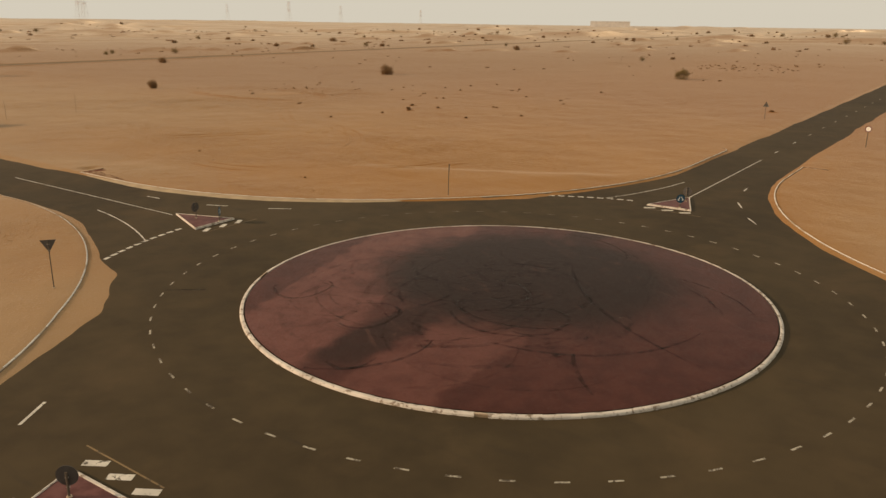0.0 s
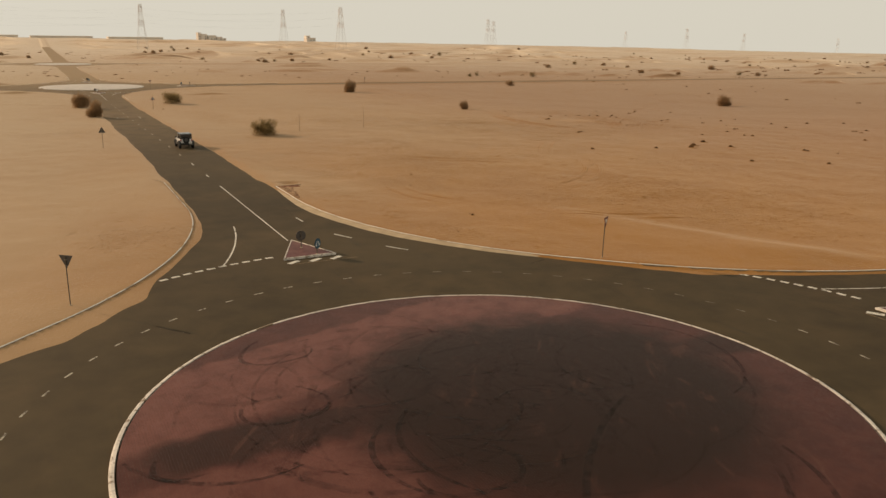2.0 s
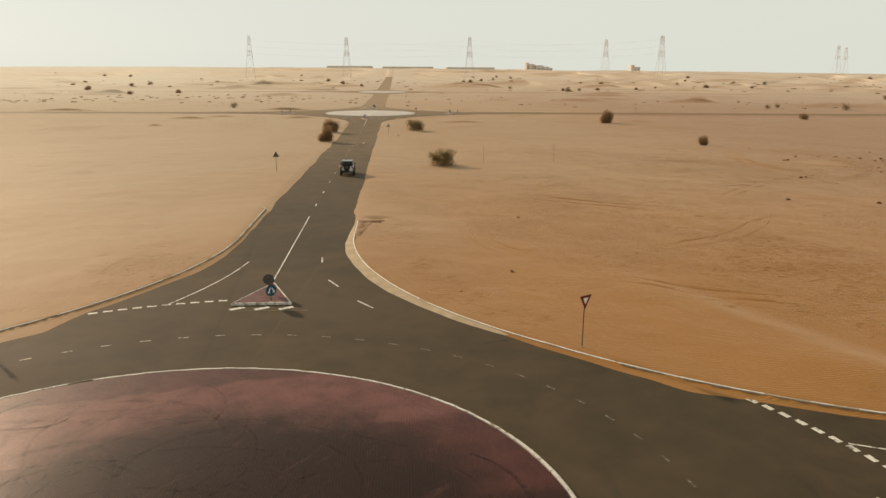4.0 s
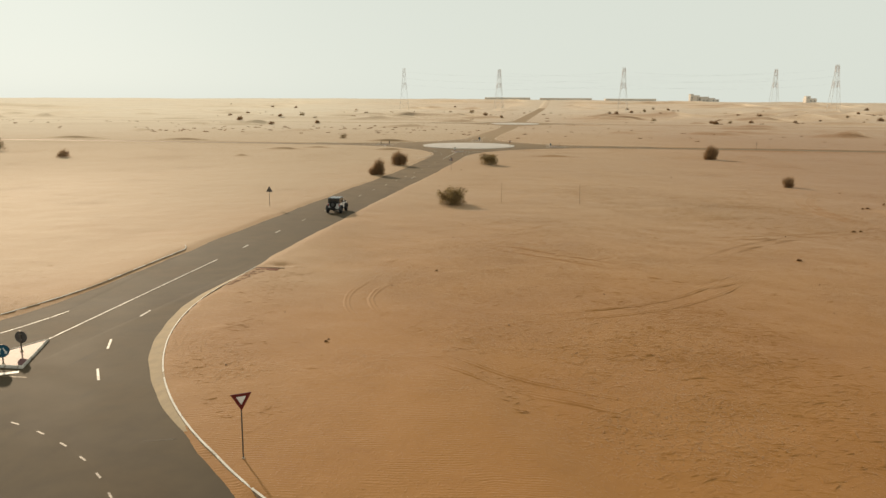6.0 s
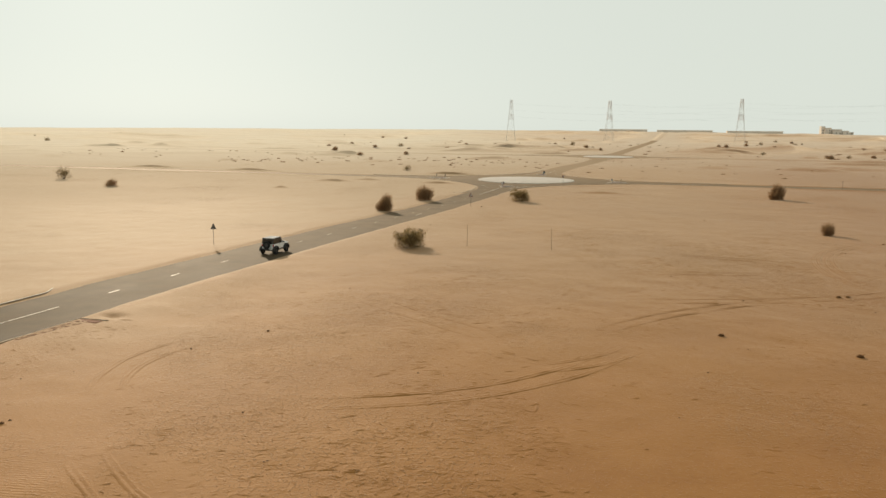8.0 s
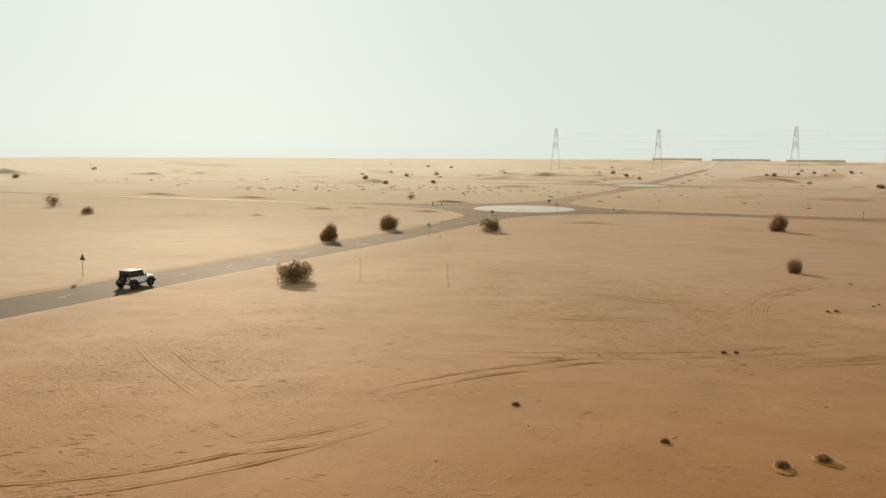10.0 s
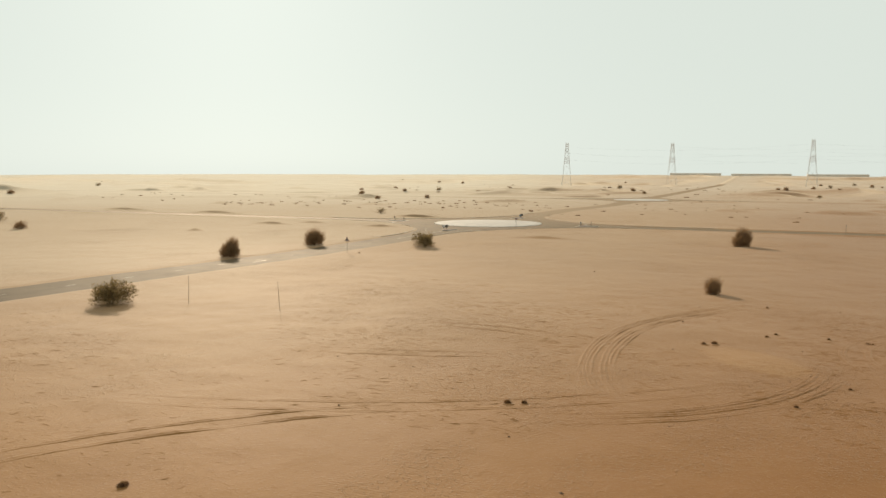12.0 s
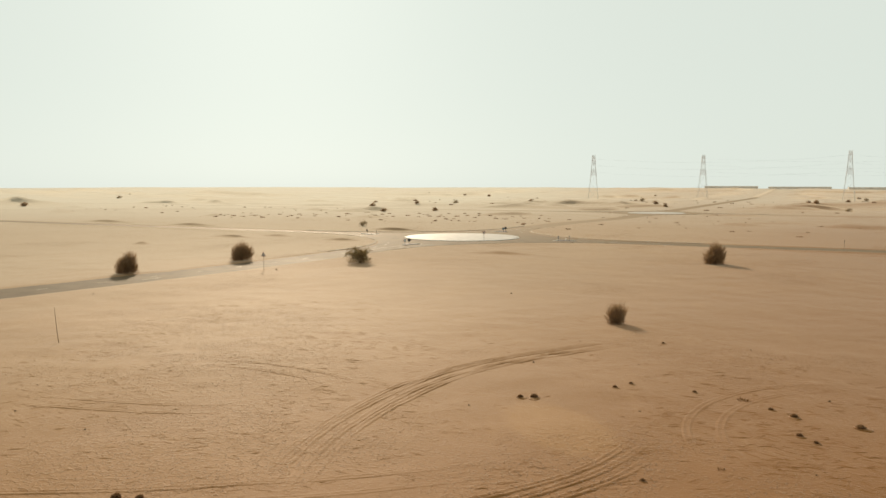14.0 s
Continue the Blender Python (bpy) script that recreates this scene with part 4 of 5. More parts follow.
def give_way_sign(x, y, facing, lean=0.0):
    """facing: the way its front looks, in degrees from +x."""
    ob = empty("give_way_sign", pose(x, y, ground_z(x, y), lean, 0, facing + 90), "red-bordered white give-way triangle on a steel post in sand", "road sign", "give-way signs at the roundabout")
    sign_post(ob, 2.6)
    plate("backing", rounded(triangle(0.80, False), 0.035), -0.022, -0.008, SIGN_BACK, ob, 2.42)
    plate("red_border", rounded(triangle(0.80, False), 0.035), -0.028, -0.0225, SIGN_RED, ob, 2.42)
    plate("white_field", rounded(triangle(0.38, False), 0.03), -0.034, -0.0285, SIGN_WHITE, ob, 2.42)


def warning_sign(x, y, facing):
    ob = empty("warning_sign", pose(x, y, ground_z(x, y), 0, 0, facing + 90), "red-bordered warning triangle on a steel post beside the road", "road sign", "warning signs on the approaches")
    sign_post(ob, 2.45)
    plate("backing", rounded(triangle(0.85), 0.06), -0.022, -0.008, SIGN_BACK, ob, 2.1)
    plate("red_border", rounded(triangle(0.85), 0.06), -0.028, -0.0225, SIGN_RED, ob, 2.1)
    plate("white_field", rounded(triangle(0.56), 0.04), -0.034, -0.0285, SIGN_WHITE, ob, 2.1)
    plate("symbol", [(0.13 * math.cos(a), 0.13 * math.sin(a) - 0.02) for a in [2 * math.pi * i / 16 for i in range(16)]], -0.040, -0.0345, SIGN_BLACK, ob, 2.1)


def disc_outline(r, n=32):
    return [(r * math.cos(2 * math.pi * i / n), r * math.sin(2 * math.pi * i / n)) for i in range(n)]


def keep_sign(x, y, facing, base=0.10):
    ob = empty("keep_sign", pose(x, y, base, 0, 0, facing + 90), "round blue mandatory sign with two white arrows on a short post", "road sign", "blue signs on the splitter islands")
    sign_post(ob, 0.85, 0.04)
    plate("backing", disc_outline(0.34), -0.022, -0.008, SIGN_BACK, ob, 0.72)
    plate("dark_rim", disc_outline(0.34), -0.028, -0.0225, SIGN_BLACK, ob, 0.72)
    plate("blue_field", disc_outline(0.315), -0.034, -0.0285, SIGN_BLUE, ob, 0.72)
    for s in (1, -1):
        shaft = [(0.84 * p, 0.84 * q) for p, q in [(0.03 * s, 0.17), (0.09 * s, 0.20), (0.22 * s, -0.06), (0.28 * s, -0.03), (0.24 * s, -0.22), (0.08 * s, -0.14), (0.15 * s, -0.10)]]
        plate("white_arrow", shaft if s < 0 else shaft[::-1], -0.040, -0.0345, SIGN_WHITE, ob, 0.72)


def round_sign(x, y, facing, base=0.10, height=1.35):
    ob = empty("round_sign", pose(x, y, base, 0, 0, facing + 90), "round prohibition sign with grey back on a steel post", "road sign", "round signs at the roundabouts")
    sign_post(ob, height, 0.04)
    plate("backing", disc_outline(0.34), -0.022, -0.008, SIGN_BACK, ob, height - 0.35)
    plate("red_rim", disc_outline(0.34), -0.028, -0.0225, SIGN_RED, ob, height - 0.35)
    plate("white_field", disc_outline(0.26), -0.034, -0.0285, SIGN_WHITE, ob, height - 0.35)


give_way_sign(19.48, 13.93, 320)
give_way_sign(15.67, -17.0, 214, 1.0)
give_way_sign(-19.6, -13.8, 125)
for n, cx in enumerate(ROUNDABOUTS[:2]):
    for k in range(4):
        near = ARM_SHIFT[k] if n == 0 else 0.0
        x, y = turned(k, 23.8 if k == 1 and n == 0 else 24.5 + near, -0.94 if k == 1 else -0.75)
        if k == 0 and n == 0:
            x, y = 23.9, -0.65
        keep_sign(cx + x, y, 90 * k + 218, 0.10 + deck(cx, 0))
        x, y = (25.95, -0.2) if k == 0 and n == 0 else turned(k, 26.95 + near, -0.4)
        round_sign(cx + x, y, 90 * k + 4, 0.10 + deck(cx, 0), 1.15)
warning_sign(83.2, 7.65, 0)
warning_sign(146.39, -6.29, 180)
warning_sign(224.65, -82.09, -90)
warning_sign(8.45, -85.0, -90)
round_sign(-7.4, -66.2, 90, ground_z(-7.4, -66.2), 2.4)
give_way_sign(209.42, -13.63, 190)


def stick(x, y, height, lean, way):
    bm = bmesh.new()
    add_tube(bm, (0, 0, -0.3), (0.02, 0, height * 0.5), 0.024, 0.021, 7)
    add_tube(bm, (0.02, 0, height * 0.5 - 0.02), (0.08, 0.03, height), 0.021, 0.014, 7)
    ob = part("marker_stick", bm, WOOD_STICK)
    ob.matrix_basis = pose(x, y, ground_z(x, y), lean, 0, way)
    tagged(ob, "thin weathered wooden stick standing in the sand", "stick", "marker sticks in the sand")


stick(93.7, -20.58, 2.6, 1.5, 20)
stick(93.61, -30.84, 2.6, 5.0, 240)


# ---- shrubs ----


def branch_mesh(bm, r, n, width, height, depth=2):
    """Crooked stems from one root; returns the tips."""
    tips = []
    for i in range(n):
        a = 2 * math.pi * (i + r.random()) / n
        lean = r.uniform(0.15, 1.0)
        p = Vector((0.06 * math.cos(a), 0.06 * math.sin(a), -0.15))
        goal = Vector((math.cos(a) * lean * width * 0.42, math.sin(a) * lean * width * 0.42, height * r.uniform(0.5, 0.85)))
        rad = 0.05 * height / 2.4
        for s in range(3):
            q = p.lerp(goal, 0.42) + Vector((r.uniform(-1, 1), r.uniform(-1, 1), r.uniform(-0.5, 1))) * 0.08 * width
            add_tube(bm, p, q, rad, rad * 0.7, 5)
            p, rad = q, rad * 0.7
            if s:
                tips.append(p.copy())
                for _ in range(depth):
                    e = p + Vector((r.uniform(-1, 1), r.uniform(-1, 1), r.uniform(-0.1, 0.9))) * 0.22 * width
                    add_tube(bm, p, e, rad * 0.7, rad * 0.3, 4)
                    tips.append(e)
    return tips


def leaf_cloud(verts, faces, r, centre, spread, count, size, upright=0.3, slim=0.45):
    """Bent leaves round a tip."""
    for _ in range(count):
        d = Vector((r.gauss(0, 1), r.gauss(0, 1), r.gauss(0, 0.8)))
        p = centre + d * spread * 0.55
        if p.z < 0.03:
            p.z = 0.03 + 0.2 * r.random()
        way = (d.normalized() * 0.8 + Vector((r.uniform(-1, 1), r.uniform(-1, 1), r.uniform(-0.4, 1) + upright))).normalized()
        side = way.cross(Vector((r.uniform(-1, 1), r.uniform(-1, 1), r.uniform(-1, 1)))).normalized()
        ln = size * r.uniform(0.6, 1.3)
        w = ln * slim / 2
        bend = way.cross(side) * ln * 0.12
        i = len(verts)
        verts += [p[:], (p + way * ln * 0.5 + side * w + bend)[:], (p + way * ln)[:], (p + way * ln * 0.5 - side * w + bend)[:]]
        faces += [(i, i + 1, i + 2), (i, i + 2, i + 3)]


def broad_bush(width, height, leaves, seed):
    """A many-stemmed shrub with broad leaves and gaps between its clumps."""
    r = random.Random(seed)
    ob = new("shrub")
    bm = bmesh.new()
    tips = branch_mesh(bm, r, 11, width, height)
    part("stems", bm, BARK, ob)
    verts, faces = [], []
    per = max(4, leaves // len(tips))
    for t in tips:
        if r.random() < 0.9:
            leaf_cloud(verts, faces, r, t, 0.115 * width, int(per * r.uniform(0.5, 1.6)), 0.21 * height / 2.4, 0.5, 0.6)
    for _ in range(leaves // 2):
        a, q = r.uniform(0, 6.28), math.sqrt(r.random())
        leaf_cloud(verts, faces, r, Vector((math.cos(a) * q * width * 0.46, math.sin(a) * q * width * 0.46, height * r.uniform(0.03, 0.36))), 0.1 * width, 1, 0.17 * height / 2.4)
    sheet("foliage", verts, faces, BROAD_LEAF, ob, False)
    return ob


def broom_bush(width, height, strands, seed, lobes=6, cone=0.0):
    """A dense shrub of thin whippy twigs fanning from the root, in uneven lobes; cone draws its foot in."""
    r = random.Random(seed)
    width, height = 1.28 * width, 1.12 * height
    ob = new("shrub")
    bm = bmesh.new()
    branch_mesh(bm, r, 9, width * (0.8 - 0.4 * cone), height * 0.9, 1)
    part("stems", bm, BARK, ob)
    heads = []
    for i in range(lobes):
        a = 2 * math.pi * (i + r.random() * 0.7) / lobes
        q = width * 0.26 * (0.5 + 0.5 * r.random()) * (1 - 0.4 * cone)
        heads.append((Vector((math.cos(a) * q, math.sin(a) * q, height * r.uniform(0.14, 0.48))), r.uniform(0.24, 0.31)))
    heads.append((Vector((r.uniform(-0.1, 0.1) * width, r.uniform(-0.1, 0.1) * width, height * 0.60)), 0.30))
    heads += [(Vector((0, 0, height * 0.2)), 0.36), (Vector((0.08 * width, -0.05 * width, 0.04 * height)), 0.36), (Vector((-0.1 * width, 0.06 * width, 0.04 * height)), 0.34)]
    verts, faces = [], []
    for _ in range(strands):
        c, q = r.choice(heads)
        d = Vector((r.gauss(0, 1), r.gauss(0, 1), r.gauss(0, 1) * 1.05)).normalized() * r.random() ** 0.45
        tip = c + Vector((d.x * q * width, d.y * q * width, d.z * q * height * 1.15))
        tip.z = abs(tip.z) + 0.04
        tip += Vector((r.gauss(0, 0.025), r.gauss(0, 0.025), r.gauss(0, 0.03))) * width
        foot = Vector((tip.x * r.uniform(0.1, 0.6), tip.y * r.uniform(0.1, 0.6), 0))
        if cone:
            k = 1 - cone * max(0.0, 1 - tip.z / (0.75 * height))
            tip.x, tip.y = tip.x * k, tip.y * k
        base = tip.lerp(foot, r.uniform(0.25, 0.5))
        base.z = max(base.z, 0.02)
        mid = base.lerp(tip, 0.5) + Vector((r.gauss(0, 1), r.gauss(0, 1), 0)) * 0.015 * width
        side = (tip - base).cross(Vector((r.uniform(-1, 1), r.uniform(-1, 1), 0.3))).normalized() * 0.011 * height / 2.5
        i = len(verts)
        verts += [(base - side)[:], (base + side)[:], (mid + side)[:], (mid - side)[:], tip[:]]
        faces += [(i, i + 1, i + 2, i + 3), (i + 3, i + 2, i + 4)]
    sheet("foliage", verts, faces, TWIG_LEAF, ob, False)
    return ob


def place(ob, x, y, turn=0.0, size=1.0, tall=1.0):
    ob.scale = (size, size, size * tall)
    ob.matrix_basis = pose(x, y, ground_z(x, y) - 0.03, 0, 0, turn) @ Matrix.Diagonal((size, size, size * tall, 1))
    return ob


WOODY = "dense olive-brown twiggy desert shrub on open sand"
LEAFY = "spreading leafy olive-green desert shrub on open sand"
tagged(place(broad_bush(4.0, 2.05, 4600, 1), 90.4, -14.4, 0, 0.9), LEAFY, "shrub", "desert shrubs")
tagged(place(broad_bush(4.0, 2.2, 3200, 2), 162.6, -12.4), LEAFY, "shrub", "desert shrubs")
tagged(place(broom_bush(3.0, 3.3, 5500, 3, 5), 132.0, 5.4), WOODY + " beside the road", "shrub", "desert shrubs")
tagged(place(broom_bush(3.8, 3.4, 5500, 4, 7), 156.3, 6.4), WOODY + " beside the road", "shrub", "desert shrubs")
tagged(place(broom_bush(3.3, 3.8, 5000, 5, 5), 188.0, -63.4), WOODY, "shrub", "desert shrubs")
tagged(place(broom_bush(2.5, 2.0, 4600, 6, 5, 0.45), 122.5, -64.3), "small tousled twiggy desert shrub leaning downwind", "shrub", "desert shrubs")
tagged(place(broom_bush(3.4, 3.0, 4000, 7), 114.2, -128.7), WOODY, "shrub", "desert shrubs")
tagged(place(broad_bush(3.6, 2.1, 2200, 8), 45.3, -155.1), LEAFY, "shrub", "desert shrubs")
far_broom = tagged(place(broom_bush(3.0, 2.2, 2200, 9), 205.92, -126.47, 0, 1.05), "far-off dark round desert shrub", "shrub", "far desert shrubs")
far_broad = tagged(place(broad_bush(3.4, 2.0, 900, 10), 253.67, -166.44, 40), "far-off low spreading desert shrub", "shrub", "far desert shrubs")
# x, y, width of the clear far shrubs
FAR_A = [(261.32, -141.42, 2.6), (285.63, -249.79, 3.2), (264.93, -254.18, 2.6), (255.08, -282.74, 3.4), (250.01, -289.4, 3.0), (395.87, -270.16, 4.0), (209.16, -344.84, 2.6), (177.82, -303.2, 3.6), (190.99, -415.07, 2.6),
         (85.29, -229.89, 2.4), (81.09, -247.0, 2.0), (162.63, 89.29, 3.2), (180.8, 120.4, 4.6), (408.0, 130.45, 3.6), (428.86, 111.06, 3.2), (257.73, 47.51, 3.2), (610.3, 33.01, 4.2), (619.87, -67.08, 3.6), (270.03, -149.45, 2.7), (466.73, 173.31, 4.4),
         (491.38, 156.03, 3.4), (623.74, 45.7, 5.0), (557.99, 16.42, 3.0)]
FAR_B = [(359.58, -369.96, 5.4), (436.45, -319.64, 4.0), (427.0, -336.81, 4.0), (404.56, -339.03, 3.2), (389.76, -435.54, 3.6), (403.3, -497.6, 3.8), (400.47, -523.24, 5.0), (281.74, -452.09, 3.2), (206.05, -499.91, 3.0), (197.76, -492.05, 3.4),
         (187.44, -547.02, 3.6), (167.88, -536.02, 2.4), (114.78, -506.24, 3.2), (66.79, -493.21, 5.4), (626.83, -62.14, 4.0), (643.54, 240.41, 4.6)]
for n, (x, y, w) in enumerate(FAR_A + FAR_B):
    src, full = (far_broom, 3.0) if n % 3 else (far_broad, 3.4)
    k = w / full
    copy_thing(src, pose(x, y, ground_z(x, y) - 0.03, 0, 0, 47 * n)).scale = (k, k, k * (0.85 + 0.3 * ((n * 7) % 5) / 5))
# shrubs dotted over the far plain
r = random.Random(21)
count = 0
while count < 90:
    a, d = radians(r.uniform(-85, 45)), r.uniform(480, 1050)
    x, y = d * math.cos(a), d * math.sin(a)
    if a > radians(-6) and r.random() < 0.86:
        continue
    if float(road_distance(np.array([x]), np.array([y]))[0]) > 8 and (value_noise(np.array([x / 120]), np.array([y / 120]), 31)[0] > -0.25):
        k = r.uniform(0.7, 1.7)
        copy_thing(far_broom if count % 3 else far_broad, pose(x, y, ground_z(x, y) - 0.05, 0, 0, r.uniform(0, 360))).scale = (k, k, k * r.uniform(0.7, 1.1))
        count += 1


# ---- dead tufts and little hummocks ----
def tuft(size, seed, blades=520):
    r = random.Random(seed)
    verts, faces = [], []
    for _ in range(blades):
        a, q = r.uniform(0, 6.28), math.sqrt(r.random())
        p = Vector((math.cos(a) * q * size * 0.36, math.sin(a) * q * size * 0.28, -0.02))
        lift = size * (0.16 + 0.34 * (1 - q * q)) * r.uniform(0.6, 1.15)
        tip = Vector((p.x * 1.5 + r.gauss(0, 0.05), p.y * 1.5 + r.gauss(0, 0.05), lift))
        mid = p.lerp(tip, 0.6) + Vector((r.gauss(0, 0.03), r.gauss(0, 0.03), 0.03))
        s = Vector((r.uniform(-1, 1), r.uniform(-1, 1), r.uniform(-0.4, 0.4))).normalized() * 0.016
        i = len(verts)
        verts += [(p - s)[:], (p + s)[:], (mid + s)[:], (mid - s)[:], tip[:]]
        faces += [(i, i + 1, i + 2, i + 3), (i + 3, i + 2, i + 4)]
    ob = new("grass_tuft")
    sheet("dry_clump", verts, faces, DRY_TUFT, ob, False)
    # the hummock of trapped sand that it grows on
    bm = bmesh.new()
    bmesh.ops.create_icosphere(bm, subdivisions=3, radius=1.0)
    for v in bm.verts:
        k = 1 + 0.25 * noise.noise(v.co * 2 + Vector((seed, 0, 0)))
        v.co = Vector((v.co.x * size * 1.15 * k - 0.3 * size, v.co.y * size * 0.75 * k, v.co.z * size * 0.11 * k))
    part("hummock", bm, SAND, ob, smooth=True)
    return ob


def put_tuft(src, x, y, k, turn):
    k *= 0.95
    ob = copy_thing(src, pose(x, y, ground_z(x, y), 0, 0, turn))
    ob.scale = (k, k, k)
    return ob


tuft_a = tagged(place(tuft(0.42, 1), 58.5, -48.6), "small dead brown tuft on a sand hummock", "grass tuft", "dead tufts in the sand")
tuft_b = tagged(place(tuft(0.46, 2), 55.69, -56.65), "small dead brown tuft on a sand hummock", "grass tuft", "dead tufts in the sand")
TUFTS = [(74.86, -58.35, 0.9), (75.2, -59.14, 0.8), (95.02, -66.08, 0.75), (95.32, -66.77, 1.05), (99.47, -70.12, 0.6), (100.84, -70.71, 0.6), (97.9, -79.57, 0.9), (98.83, -78.41, 0.6), (94.55, -79.95, 0.7),
         (93.76, -80.67, 0.6), (97.31, -82.5, 1.0), (100.67, -74.31, 0.6), (115.25, -69.71, 0.55), (85.38, -74.83, 0.5), (138.64, -48.15, 0.5), (58.56, -67.56, 1.4), (52.98, -66.96, 1.1), (43.13, -60.21, 1.0), (37.98, -66.96, 0.9),
         (49.59, -18.96, 0.5), (67.94, -94.94, 0.9), (70.17, -112.01, 0.9), (81.16, -93.93, 0.8), (74.04, -98.49, 0.9), (10.22, -96.19, 1.6), (146.79, -8.28, 0.7), (30.61, -15.69, 0.5),
         (54.58, -61.64, 1.5), (56.02, -63.32, 1.5), (46.51, -73.87, 0.8), (47.31, -74.23, 0.9), (61.45, -80.26, 0.9), (62.58, -79.75, 0.7), (72.62, -105.65, 1.0), (60.01, -103.97, 0.9), (51.5, -91.95, 0.9), (44.81, -109.07, 1.1), (80.3, -72.07, 0.6)]
for n, (x, y, k) in enumerate(TUFTS):
    put_tuft(tuft_a if n % 2 else tuft_b, x, y, k, 38 + 25 * math.sin(73 * n))


def tuft_field(name, label, boxes, seed):
    """Countless low tufts far off, in one mesh."""
    r = random.Random(seed)
    verts, faces = [], []
    for x0, x1, y0, y1, count, size in boxes:
        for _ in range(count):
            x, y = r.uniform(x0, x1), r.uniform(y0, y1)
            if float(road_distance(np.array([x]), np.array([y]))[0]) < 1.5:
                continue
            z, s = ground_z(x, y), 0.75 * size * r.uniform(0.4, 1.4)
            for _ in range(26):
                a, q = r.uniform(0, 6.28), math.sqrt(r.random()) * s * 0.6
                px, py = x + math.cos(a) * q, y + math.sin(a) * q * 1.6
                w, h = s * 0.16, s * r.uniform(0.15, 0.5)
                i = len(verts)
                t = r.uniform(0, 3.14)
                verts += [(px - w * math.cos(t), py - w * math.sin(t), z - 0.05), (px + w * math.cos(t), py + w * math.sin(t), z - 0.05), (px + r.uniform(-w, w), py + r.uniform(-w, w), z + h)]
                faces.append((i, i + 1, i + 2))
    tagged(sheet(name, verts, faces, DRY_TUFT, None, False), label, "dry grass", kind="stuff")


tuft_field("dry_grass", "scattered low dead brown tufts on far sand",
           [(285, 400, 30, 150, 90, 1.1), (270, 420, -60, 30, 40, 0.9), (255, 330, -190, -70, 26, 1.0), (300, 440, 150, 330, 60, 1.1), (30, 62, -235, -195, 60, 0.7), (230, 330, -320, -180, 40, 0.9),
            (20, 120, -330, -150, 40, 0.8), (480, 800, -200, 250, 120, 1.8), (120, 220, -220, -140, 16, 0.7), (500, 900, -500, -200, 80, 1.8), (80, 110, -100, -75, 10, 0.45), (40, 90, -110, -70, 14, 0.5),
            (250, 700, -700, -260, 170, 2.2), (40, 300, -800, -330, 120, 2.0)], 5)


def pebbles():
    """Small stones and clods lying on the sand."""
    r = random.Random(8)
    verts, faces = [], []
    for _ in range(150):
        x, y = r.uniform(10, 125), r.uniform(-95, -8)
        if float(road_distance(np.array([x]), np.array([y]))[0]) < 0.6:
            continue
        s, z = abs(r.gauss(0.03, 0.04)) + 0.02, ground_z(x, y)
        ring = [(x + s * r.uniform(0.7, 1.2) * math.cos(t), y + s * r.uniform(0.7, 1.2) * math.sin(t), z - 0.02) for t in (0.2, 1.4, 2.7, 4.0, 5.1)]
        i = len(verts)
        verts += ring + [(x, y, z + s * r.uniform(0.5, 0.9))]
        faces += [(i + j, i + (j + 1) % 5, i + 5) for j in range(5)]
    tagged(sheet("pebbles", verts, faces, ROCK, None, False), "scattered small brown stones lying on sand", "stones", kind="stuff")


pebbles()


